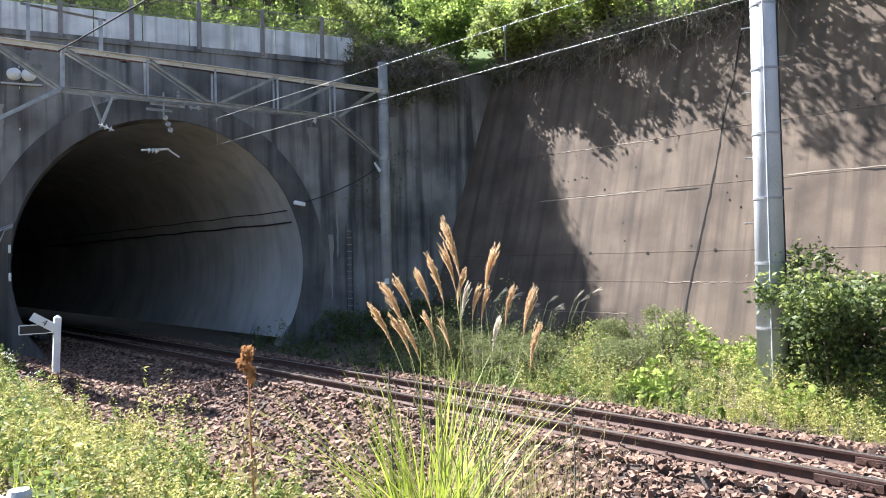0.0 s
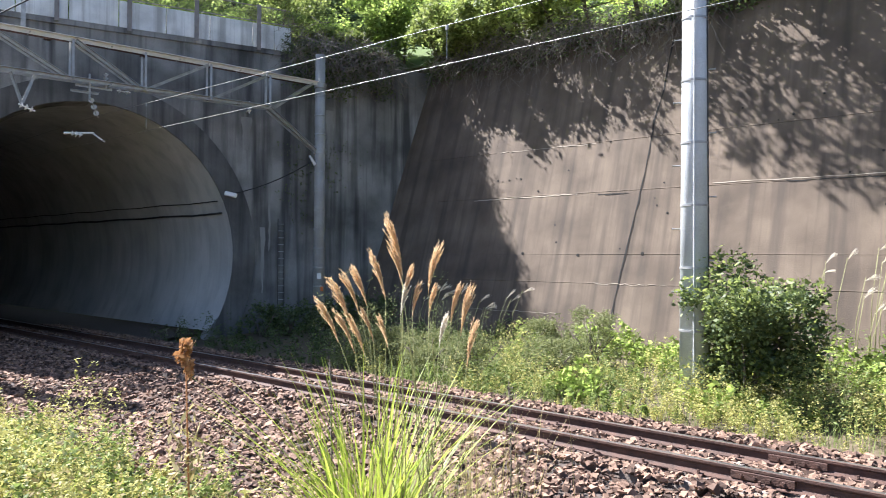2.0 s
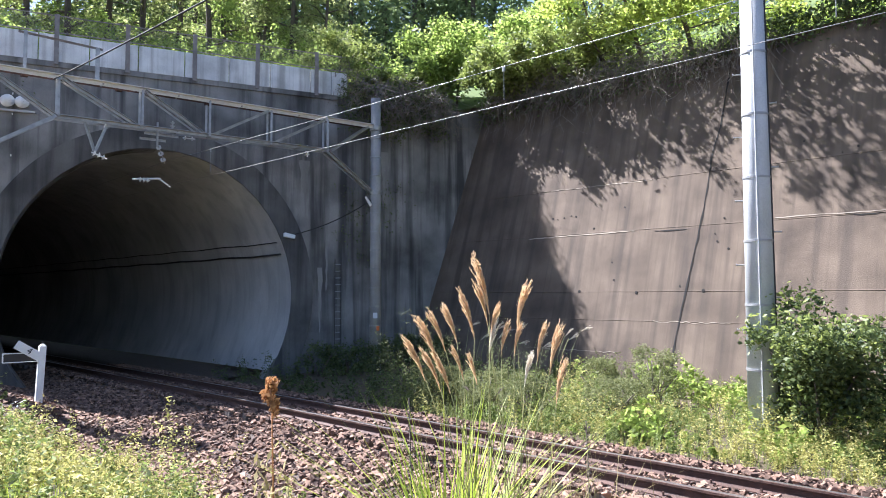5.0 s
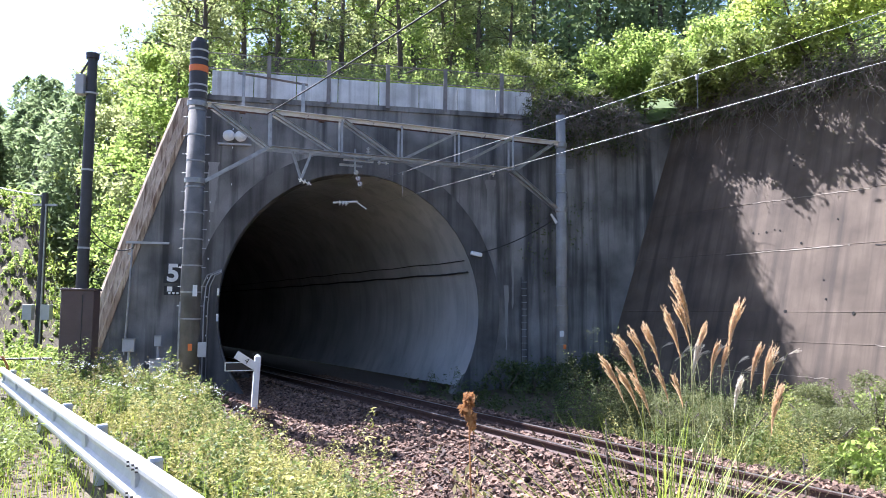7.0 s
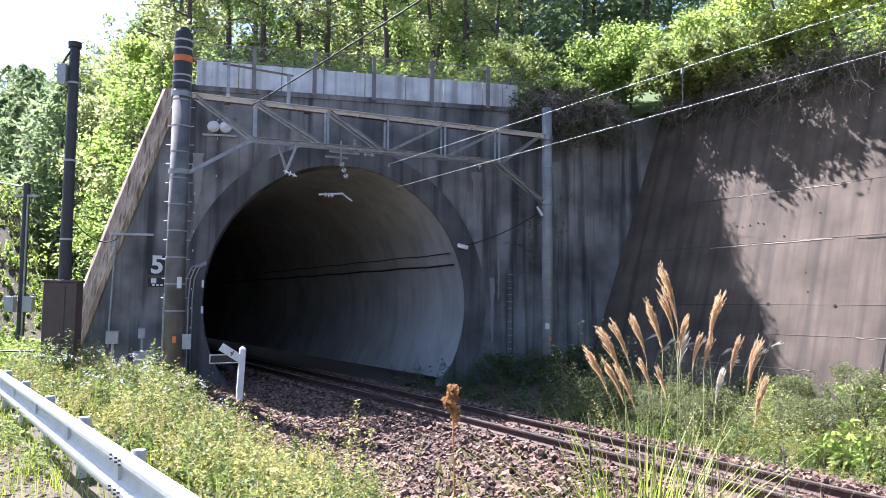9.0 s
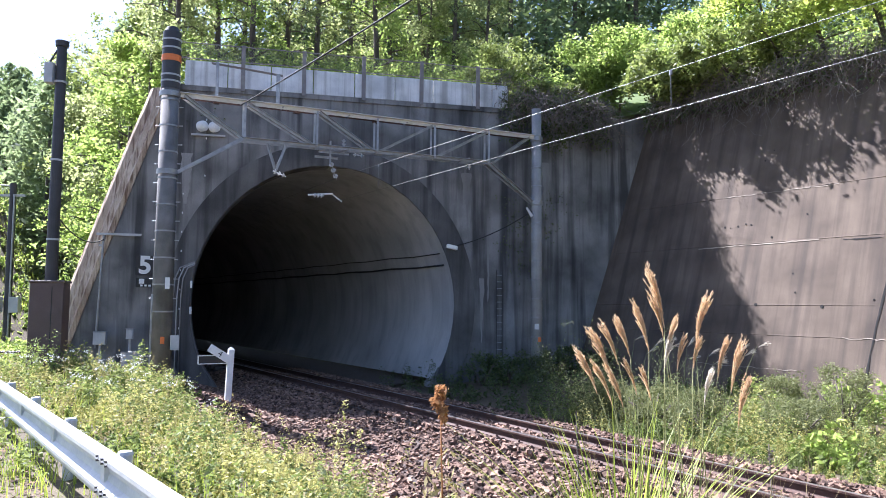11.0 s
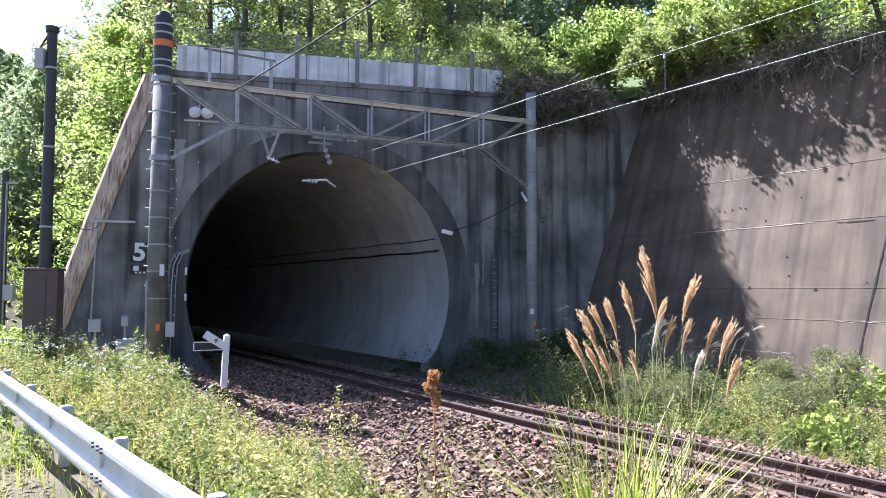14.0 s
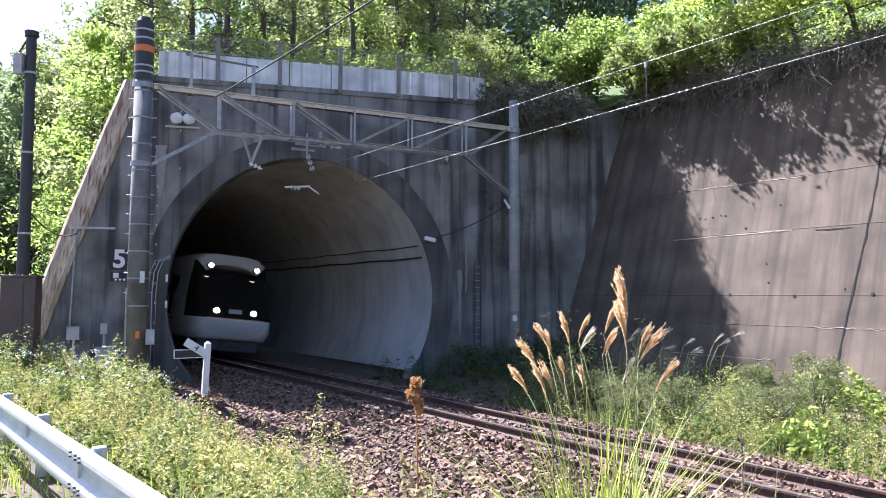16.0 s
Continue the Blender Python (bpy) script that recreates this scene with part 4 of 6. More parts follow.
def build_portal_fittings():
    rot = FE.to_track_quat("X", "Z").to_matrix().to_4x4()
    t = thing("pipe_bracket", "thin grey pipe with a horizontal arm on the wing wall", "conduit")
    part("arm", box((1.1, 0.06, 0.06), Matrix.Translation(portal(-5.52, -0.1, 3.9)) @ rot), M_GREY, t)
    part("pipe", bar(portal(-5.9, -0.08, 3.9), portal(-6.0, -0.08, 0.9), 0.028), M_GALV, t)
    part("clip", box((0.14, 0.05, 0.05), Matrix.Translation(portal(-5.95, -0.03, 3.6)) @ rot), M_GREY, t)
    for u, z, w, h in ((-5.84, 1.17, 0.3, 0.32), (-5.12, 1.28, 0.17, 0.26), (-5.1, 0.62, 0.42, 0.36)):
        b = thing("junction_box", "small grey metal junction box at the foot of the portal", "junction box", Matrix.Translation(portal(u, -0.35, z)) @ rot)
        part("body", box((w, 0.16, h), Matrix(), 0.012), M_GREY, b)
        part("lid", box((w + 0.02, 0.18, 0.02), Matrix.Translation((0, 0, h / 2 + 0.008))), M_GALV, b)
        part("post", bar((0, 0.03, -h / 2), (0, 0.03, -z - 0.1), 0.03), M_GREY, b)
    t = thing("wall_ladder", "row of thin rungs set in the portal wall", "ladder")
    for i in range(13):
        z = 0.6 + 0.2 * i
        a, b = portal(4.98, -0.1, z), portal(5.16, -0.1, z)
        part("rung", bar(a, b, 0.011, None, 6), M_GALV, t)
    for u in (4.98, 5.16):
        part("stile", bar(portal(u, -0.1, 0.4), portal(u, -0.1, 3.15), 0.014, None, 6), M_DARKPOLE, t)
    t = thing("tunnel_lamp", "small white lamp at the tunnel mouth", "lamp")
    part("housing", box((0.34, 0.16, 0.13), Matrix.Translation(portal(3.6, -0.1, 3.8)) @ rot @ pose(0, 0, 0, 0, 12, 0), 0.03), M_INSUL, t)
    part("bracket", bar(portal(3.6, -0.05, 3.8), portal(3.85, 0.0, 3.9), 0.03), M_GREY, t)
    a, b = portal(3.75, -0.12, 3.85), RP + Vector((-0.15, -0.1, 4.85))
    sag_wire("lamp_cable", a, b, 0.12, 0.014, M_CABLE, "black cable drooping from the pole to the lamp")
    for z0, r in ((3.62, 0.016), (3.28, 0.028)):
        pts = []
        for i in range(30):
            k = 0.2 + i * 1.6
            q = (z0 - ARCH_Z) / ARCH_H
            pts.append(portal(ARCH_W * math.sqrt(1 - q * q) - 0.05, 0, z0 - (0.03 if i % 2 else 0)) + TD * k)
        tagged(tube("tunnel_cable", pts, r, M_CABLE), "black cable run along the tunnel wall", "cable")
    t = thing("cable_conduits", "grey conduits curving round the tunnel jamb", "conduit")
    for i in range(3):
        u = -4.12 + 0.1 * i
        pts = [portal(u, -0.1, 0.2), portal(u, -0.1, 2.2), portal(u + 0.04, -0.1, 2.75), portal(u + 0.16, -0.1, 3.05), portal(-3.58, -0.1, 3.22 - 0.04 * i)]
        tube("pipe", pts, 0.018, M_GALV if i != 1 else M_GREY, t)
    for z in (1.9, 2.6):
        part("clip", box((0.06, 0.1, 0.2), Matrix.Translation(portal(-3.66, -0.08, z)) @ rot, 0.01), M_INSUL, t, "white clip on the jamb")
    # loop of cable and hook on the gantry pole
    t = thing("pole_bracket", "pale insulator with a hooked cable on the gantry pole", "insulator")
    part("hook", bar(RP + Vector((-0.15, -0.1, 4.7)), RP + Vector((-0.32, -0.15, 4.95)), 0.05, 0.03), M_INSUL, t)
    for i in range(14):
        z = 0.9 + i * 0.52
        part("stud", box((0.02, 0.04, 0.05), Matrix.Translation(portal(-3.95 if z < 5.4 else -3.4, -0.075, z)) @ rot), M_INSUL, t)


build_portal_fittings()


def build_cabinet_pole():
    at = Vector((-7.75, 15.8, 0))
    c = thing("relay_cabinet", "dark brown metal relay cabinet standing among weeds", "cabinet", facing((at.x + 0.02, at.y, 0.3), -14))
    part("body", box((0.64, 0.56, 2.2), Matrix.Translation((0, 0, 1.1)), 0.015), M_BROWN, c)
    part("roof", box((0.69, 0.61, 0.05), Matrix.Translation((0, 0, 2.22)), 0.01), M_BROWN, c)
    part("side_panel", box((0.012, 0.5, 1.95), Matrix.Translation((-0.325, 0, 1.1))), M_COPING, c, "pale side panel")
    part("door_seam", box((0.012, 0.01, 2.0), Matrix.Translation((0.1, -0.284, 1.1))), M_BLACK, c)
    p = thing("signal_pole", "slim black steel pole with a small grey box near its top", "pole")
    part("shaft", bar((at.x, at.y + 0.05, 2.5), (at.x + 0.0, at.y + 0.05, 7.62), 0.125, 0.1, 20), M_DARKPOLE, p)
    part("cap", bar((at.x, at.y + 0.05, 7.6), (at.x, at.y + 0.05, 7.72), 0.13, 0.14, 20), M_DARKPOLE, p)
    part("box", box((0.18, 0.2, 0.44), Matrix.Translation((at.x - 0.2, at.y, 7.0)), 0.01), M_GREY, p, "grey box")
    part("bracket", bar((at.x - 0.22, at.y, 7.25), (at.x - 0.05, at.y, 7.55), 0.02), M_DARKPOLE, p)
    for z in (3.4, 5.1, 6.8):
        part("band", bar((at.x, at.y + 0.05, z), (at.x, at.y + 0.05, z + 0.04), 0.13, 0.13, 20), M_GREY, p)
    sag_wire("service_cable", (at.x + 0.1, at.y, 3.9), portal(-5.9, -0.1, 3.75), 0.25, 0.014, M_CABLE, "black service cable between pole and wing wall")
    u = thing("utility_pole", "slender grey utility pole with boxes on the grassy slope", "pole")
    part("shaft", bar((-13.06, 24, -0.1), (-13.08, 24, 5.9), 0.12, 0.1, 16), M_DARKPOLE, u)
    part("conduit", bar((-12.95, 23.87, 0.3), (-12.96, 23.87, 5.5), 0.03), M_GALV, u)
    part("crossarm", box((0.8, 0.07, 0.07), Matrix.Translation((-13.05, 23.95, 5.5))), M_GREY, u)
    for dx in (-0.28, 0.3):
        part("box", box((0.3, 0.22, 0.5), Matrix.Translation((-13.06 + dx, 23.85, 2.0)), 0.015), M_GREY, u, "grey meter box")
    sag_wire("service_cable", (-13.1, 24, 5.8), (-22, 27, 8.8), 0.4, 0.02, M_GALV, "pale service wire from the utility pole")


build_cabinet_pole()


def build_guard_rail():
    a, b = Vector((-8.4, 14.2, 0)), Vector((-5.5, 10.15, 0))
    c, d = Vector((-2.26, 5.63, 0)), Vector((-0.4, 3.03, 0))
    t = thing("guard_rail", "white painted steel w-beam guard rail along the road edge", "guard rail")
    prof = [(-0.02, 0.175), (0.035, 0.165), (0.045, 0.13), (0.045, 0.10), (-0.02, 0.055), (-0.035, 0.0), (-0.02, -0.055), (0.045, -0.10), (0.045, -0.13), (0.035, -0.165), (-0.02, -0.175)]

    def beam(p, q, name="beam"):
        dr = (q - p).normalized()
        out = Vector((dr.y, -dr.x, 0)) * -1  # towards the road
        if out.dot(ND) > 0:
            out = -out
        vs, fs = [], []
        for pt in (p, q):
            for o, z in prof:
                vs.append(pt + out * o + Vector((0, 0, 0.825 + z)))
            for o, z in reversed(prof):
                vs.append(pt + out * (o - 0.006) + Vector((0, 0, 0.825 + z * 0.985)))
        k = 2 * len(prof)
        for i in range(k):
            fs.append((i, (i + 1) % k, k + (i + 1) % k, k + i))
        mesh_object(name, vs, fs, M_GUARD, t)
        return dr, out

    beam(a, b)
    dr, out = beam(b, c)
    beam(c, d)
    for p in (c,):
        for dz in (0.13, 0.10, -0.10, -0.13):
            for off in (-0.12, 0.03, 0.14):
                part("bolt", bar(p + dr * off + out * 0.04 + Vector((0, 0, 0.825 + dz)), p + dr * off + out * 0.062 + Vector((0, 0, 0.825 + dz)), 0.009, None, 8), M_DARKPOLE, t)
    L = (d - b).length
    for k in (-4.6, -2.6, -0.6, 1.4, 3.4, 5.4, 7.4):
        p = b + (d - b).normalized() * k - out * 0.16
        z0 = ground_z(p.x, p.y)
        part("post", bar((p.x, p.y, z0 - 0.1), (p.x, p.y, 0.94), 0.057, None, 16), M_GUARD, t)
        part("post_cap", bar((p.x, p.y, 0.935), (p.x, p.y, 0.96), 0.062, 0.05, 16), M_GUARD, t)
        part("spacer", box((0.16, 0.12, 0.2), Matrix.Translation((p.x + out.x * 0.08, p.y + out.y * 0.08, 0.825)) @ dr.to_track_quat("Y", "Z").to_matrix().to_4x4()), M_GUARD, t)
    f = thing("low_pipe_rail", "rusty low pipe barrier with an orange tip", "barrier")
    p = Vector((-8.9, 14.6, ground_z(-8.9, 14.6)))
    tube("hoop", [p + Vector((0, 0, -0.1)), p + Vector((0, 0, 0.5)), p + Vector((0.1, 0, 0.68)), p + Vector((0.28, 0, 0.68)), p + Vector((0.38, 0, 0.5)), p + Vector((0.38, 0, -0.1))], 0.025, M_RUSTLEAF, f)
    part("rail", bar(p + Vector((-0.6, 0.2, 0.62)), p + Vector((1.0, 0.5, 0.62)), 0.02), M_DARKPOLE, f)
    part("stake", bar(p + Vector((-0.25, 0.1, -0.1)), p + Vector((-0.2, 0.1, 0.85)), 0.02), M_DARKPOLE, f)
    part("tip", bar(p + Vector((-0.27, 0.1, 0.6)), p + Vector((-0.33, 0.1, 0.68)), 0.03), M_ORANGE, f)


build_guard_rail()


# ---- vegetation ----
def stuff(ob, label, category):
    return tagged(ob, label, category, kind="stuff")


def scatter(n, s0, s1, n0, n1, power=1.0):
    s = RNG.uniform(s0, s1, n)
    a = n0 + (n1 - n0) * RNG.uniform(0, 1, n) ** power
    xy = np.array(C0)[None, :2] + s[:, None] * np.array(TD)[None, :2] + a[:, None] * np.array(ND)[None, :2]
    z = np.array([ground_z(x, y) for x, y in xy])
    return np.column_stack([xy, z]), s, a


def patchy(P, scale=0.8, seed=0.0):
    return np.array([noise.noise((p[0] * scale, p[1] * scale, seed)) for p in P])


def herb_patch(name, roots, height, leaf, per, mat, label, stem_mat=None, spread=0.35, parent=None):
    """Upright weeds: leaves in a loose column over each root."""
    n = len(roots)
    h = height * RNG.uniform(0.5, 1.2, n) * (0.75 + 1.8 * patchy(roots, 1.1, height * 10)).clip(0.25)
    idx = np.repeat(np.arange(n), per)
    f = RNG.uniform(0.08, 1, n * per)
    lean = RNG.normal(size=(n, 2)) * 0.22
    P = roots[idx].copy()
    rad = spread * h[idx] * (0.3 + 0.7 * np.sin(np.pi * np.clip(f, 0, 0.95))) * RNG.uniform(0.1, 1, n * per)
    a = RNG.uniform(0, 2 * math.pi, n * per)
    P[:, 0] += np.cos(a) * rad * 0.6 + lean[idx, 0] * f * h[idx]
    P[:, 1] += np.sin(a) * rad * 0.6 + lean[idx, 1] * f * h[idx]
    P[:, 2] += f * h[idx]
    ob = quads_object(name, leaf_quads(P, leaf, 0.42, 0.1), 4, mat, parent)
    return stuff(ob, label, "weeds")


def track_side(P, gap=0.2):
    """True for roots between the guard rail and the track."""
    return ((P[:, 0] + 8.4) * 0.813 + (P[:, 1] - 14.2) * 0.583) > gap


# weeds between the road and the ballast
R1, s1, a1 = scatter(5200, -13, 6.5, -8.0, -4.0, 1.0)
k = np.where(track_side(R1), 0.0, -9.0) + patchy(R1, 0.9, 1.0) + 0.25 - 0.5 * np.clip((a1 + 5.0), 0, 1)
R1k = R1[k > -0.04]
herb_patch("verge_weeds", R1k[::2], 0.40, 0.044, 50, M_WEED, "sunlit pale green verge weeds in flower")
herb_patch("verge_herbs", R1k[1::2], 0.34, 0.055, 38, M_HERB, "green leafy weeds along the verge")
R1b, s1b, a1b = scatter(1500, -13, 6.5, -8.2, -4.6)
herb_patch("verge_dry_weeds", R1b[(patchy(R1b, 0.7, 4.0) > 0.0) & track_side(R1b)], 0.5, 0.035, 26, M_DRYGRASS, "dry straw-coloured weeds among the green verge", spread=0.2)
G1, _, _ = scatter(9000, -13, 9, -9.5, -4.4)
stuff(quads_object("verge_grass", blade_quads(G1, 0.3, 0.012, 0.5), 4, M_BLADE), "low green grass on the verge", "grass")
R2, _, _ = scatter(300, 1.0, 6.5, -8.0, -4.6)
R2 = R2[track_side(R2, 0.35)]
herb_patch("flowering_weeds", R2, 0.58, 0.055, 80, M_LEAF_MID, "tall leafy weeds with white flower heads", spread=0.4)
R8, _, _ = scatter(300, -13, 0.0, -6.6, -3.9)
herb_patch("feathery_weeds", R8, 0.62, 0.024, 170, M_WEED, "thin feathery yellow-green weeds at the ballast edge", spread=0.16)
# white flower heads
Pf = np.concatenate([R2[i % len(R2)][None] + RNG.normal(size=(1, 3)) * np.array([0.12, 0.12, 0.08]) + np.array([0, 0, 0.58]) + RNG.normal(size=(14, 3)) * np.array([0.05, 0.05, 0.02]) for i in range(45)])
stuff(quads_object("white_flowers", leaf_quads(Pf, 0.026, 0.9, 0.0), 4, M_FLOWER), "tiny white flower heads on tall weeds", "flowers")
# road side grass left of the guard rail
G2, _, _ = scatter(14000, -8, 12, -14, -8.0)
G2 = G2[patchy(G2, 0.9, 7.0) > 0.02]
stuff(quads_object("road_grass", blade_quads(G2, 0.28, 0.014, 0.6), 4, M_BLADE), "short bright grass beyond the guard rail", "grass")

R9, _, _ = scatter(1500, -3, 10, -11, -7.4)
R9 = R9[~track_side(R9, -0.1) & (patchy(R9, 0.8, 12.0) > -0.08)]
herb_patch("roadside_herbs", R9, 0.36, 0.055, 46, M_LEAF_MID, "low green herbs beyond the guard rail", spread=0.8)
L1, _, _ = scatter(14000, -4, 12, -13, -7.4)
L1 = L1[~track_side(L1, -0.1)]
L1[:, 2] += 0.05
LQ = leaf_quads(L1, 0.07, 0.6, 0.0)
LQ[:, :, 2] = L1[:, None, 2] + (LQ[:, :, 2] - L1[:, None, 2]) * 0.35
stuff(quads_object("leaf_litter", LQ, 4, M_LITTER), "fallen brown leaves on the bare earth", "leaf litter")
for q in range(7):
    gp = ((-7.6, 11.6), (-6.6, 9.6), (-5.2, 8.3), (-7.0, 8.6), (-4.6, 7.2), (-8.4, 10.2), (-5.8, 6.9))[q]
    n = 170
    P = np.column_stack([gp[0] + RNG.normal(size=n) * 0.13, gp[1] + RNG.normal(size=n) * 0.13, np.full(n, ground_z(*gp))])
    stuff(quads_object("grass_tuft", blade_quads(P, 0.42, 0.014, 0.7, 4), 4, M_BLADE), "bright arching grass tuft beyond the guard rail", "grass")

# belt between the track and the retaining wall
R3, s3, a3 = scatter(2600, -16, 1.6, 2.0, 7.3)
h3 = patchy(R3, 0.5, 2.0)
herb_patch("lineside_weeds", R3[h3 > -0.02], 0.52, 0.055, 46, M_HERB, "dense green weeds between track and wall", spread=0.45)
R4, s4, a4 = scatter(1700, -16, 0.5, 2.0, 5.6)
herb_patch("lineside_pale_weeds", R4[patchy(R4, 0.6, 9.0) > 0.05], 0.5, 0.045, 44, M_WEED, "pale sunlit weeds along the ballast edge", spread=0.32)
# Dark leaves here carry the portal's shade in their colour.
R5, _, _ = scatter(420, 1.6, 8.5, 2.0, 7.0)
herb_patch("shaded_shrubs", R5, 0.5, 0.06, 50, M_LEAF_DARK, "shrubs at the foot of the portal, shade put into their dark leaf colour", spread=0.5)
R6, _, _ = scatter(70, -1.6, 1.2, 2.1, 3.6)
herb_patch("tall_weeds", R6, 0.95, 0.036, 190, M_SAGE, "tall bushy grey-green weeds before the wall", spread=0.32)
R10, _, _ = scatter(620, -13.0, -2.6, 1.9, 4.6)
herb_patch("feathery_lineside_weeds", R10, 0.55, 0.032, 84, M_WEED, "fine yellow-green feathery weeds beside the ballast", spread=0.42)
R7, _, _ = scatter(700, -10.0, -1.0, 2.6, 6.8)
herb_patch("broad_leaf_creepers", R7[patchy(R7, 0.6, 6.0) > 0.0], 0.42, 0.12, 30, M_LEAF, "bright broad-leaved creepers round the pole foot", spread=0.6)
G3, _, _ = scatter(5000, -16, 1.8, 1.7, 7.2)
stuff(quads_object("lineside_grass", blade_quads(G3, 0.45, 0.012, 0.4), 4, M_HERB), "wild grass along the wall", "grass")


def ellipsoids(center, size, n, seed, flat=0.8, k0=0.28, k1=0.48):
    r = random.Random(seed)
    out = []
    for _ in range(n):
        a, f = r.uniform(0, 2 * math.pi), r.uniform(0.2, 0.75)
        k = r.uniform(k0, k1)
        out.append((center[0] + math.cos(a) * f * size[0], center[1] + math.sin(a) * f * size[1], center[2] + (0.85 * math.sqrt(1 - f * f) * r.uniform(-0.75, 1.0) - 0.12 * f) * size[2], size[0] * k, size[1] * k, size[2] * k * flat))
    return out


def build_bush(name, label, at, size, leaves, leaf, mat, seed, group="", sprays=None):
    t = thing(name, label, "bush", Matrix.Translation((at[0], at[1], 0)), group)
    z0 = ground_z(at[0], at[1])
    r = random.Random(seed)
    for i in range(7):
        a = r.uniform(0, 2 * math.pi)
        tip = Vector((math.cos(a) * size[0] * 0.6, math.sin(a) * size[1] * 0.6, z0 + size[2] * r.uniform(0.9, 1.6)))
        tube("stem", [Vector((0, 0, z0 - 0.1)), Vector((tip.x * 0.3, tip.y * 0.3, z0 + size[2] * 0.5)), tip], [0.03, 0.022, 0.008], M_BARK, t)
    P = clumped(leaves, ellipsoids((0, 0, z0 + size[2]), size, 26, seed, 0.8, 0.16, 0.42), 0.4, 9, leaf * 0.8)
    P[:, 2] = np.maximum(P[:, 2], z0 + 0.02)
    quads_object("foliage", leaf_quads(P, leaf, 0.6, 0.3), 4, mat, t)
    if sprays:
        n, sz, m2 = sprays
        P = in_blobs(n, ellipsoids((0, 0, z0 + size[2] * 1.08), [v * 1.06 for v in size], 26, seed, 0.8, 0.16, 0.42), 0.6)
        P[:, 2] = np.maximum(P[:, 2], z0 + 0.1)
        quads_object("sprays", leaf_quads(P, sz, 0.55, 0.3), 4, m2, t, "outer leaves, sunlight put into their colour where lighter")
    return t


# Lighter outer sprays over dark leaves put the sunlight into the colour.
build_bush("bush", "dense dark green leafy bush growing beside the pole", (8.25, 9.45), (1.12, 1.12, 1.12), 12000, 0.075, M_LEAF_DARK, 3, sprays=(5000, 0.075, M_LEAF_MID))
build_bush("bush", "low grey-green bush before the retaining wall", (7.6, 13.0), (0.8, 0.8, 0.62), 8000, 0.034, M_SAGE, 8)
build_bush("bush", "low grey-green bush before the retaining wall", (6.9, 13.9), (0.7, 0.7, 0.5), 7000, 0.034, M_SAGE, 9)
for i, (bs, bn, bw, bh) in enumerate([(-2.2, 2.9, 0.9, 0.5), (-0.9, 3.0, 0.8, 0.5), (0.4, 3.1, 0.7, 0.42), (-3.4, 3.6, 0.8, 0.42)]):
    q = track(bs, bn)
    build_bush("herb_clump", "fuzzy grey-green herb clump beside the ballast", (q.x, q.y), (bw, bw, bh), 8000, 0.032, M_SAGE, 60 + i, "herb clumps beside the track", sprays=(1600, 0.028, M_SAGE))
build_bush("bush", "broad-leaved plants at the wall foot", (10.2, 7.6), (1.3, 1.3, 0.7), 5000, 0.09, M_LEAF, 10)
# Portal-foot bushes use the dark leaf, so shade is in the colour too.
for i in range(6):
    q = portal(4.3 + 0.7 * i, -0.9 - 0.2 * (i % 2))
    build_bush("bush", "bush against the portal wall, shade put into its dark leaf colour", (q.x, q.y), (0.65, 0.6, 0.5), 1500, 0.06, M_LEAF_DARK, 40 + i, "bushes at the portal foot")


def build_tree(name, label, x, y, base, height, crown_r, leaves, leaf, mat, seed, lean=(0, 0), crown_low=0.35, group="trees above the portal", branches=9, spray=0.13):
    r = random.Random(seed)
    t = thing(name, label, "tree", Matrix.Translation((x, y, base)), group)
    top = Vector((lean[0], lean[1], height))
    mid = Vector((lean[0] * 0.35 + r.uniform(-0.2, 0.2), lean[1] * 0.35, height * 0.5))
    R0 = 0.010 * height + 0.03
    tube("trunk", [Vector((0, 0, -0.4)), mid * 0.5, mid, mid.lerp(top, 0.6), top * 0.97], [R0, R0 * 0.85, R0 * 0.65, R0 * 0.4, R0 * 0.1], M_BARK, t, seg=8)
    blobs = []
    for i in range(branches):
        f = crown_low + (0.95 - crown_low) * (i + 0.5) / branches
        a = i * 2.4 + r.uniform(-0.4, 0.4)
        c = Vector((0, 0, 0)).lerp(mid, f / 0.5) if f < 0.5 else mid.lerp(top, (f - 0.5) / 0.5)
        reach = crown_r * (0.55 + 0.45 * math.sin(math.pi * min(1, (f - crown_low) / (1 - crown_low) * 0.8 + 0.2))) * r.uniform(0.7, 1.1)
        tip = c + Vector((math.cos(a) * reach, math.sin(a) * reach, r.uniform(0.0, 0.25) * reach))
        tube("limb", [c, c.lerp(tip, 0.5) + Vector((0, 0, 0.12 * reach)), tip], [R0 * 0.35, R0 * 0.2, R0 * 0.06], M_BARK, t)
        for _ in range(3):
            q = c.lerp(tip, r.uniform(0.45, 1.05))
            k = crown_r * r.uniform(0.2, 0.36)
            blobs.append((q.x + r.uniform(-0.3, 0.3), q.y + r.uniform(-0.3, 0.3), q.z + r.uniform(-0.2, 0.4), k, k, k * 0.75))
    P = clumped(leaves, blobs, 0.2, 14, spray)
    quads_object("crown", leaf_quads(P, leaf, 0.55, 0.35), 4, mat, t)
    return t


def on_hill(u, w):
    p = portal(u, w)
    return p.x, p.y, hill_z(p.x, p.y)


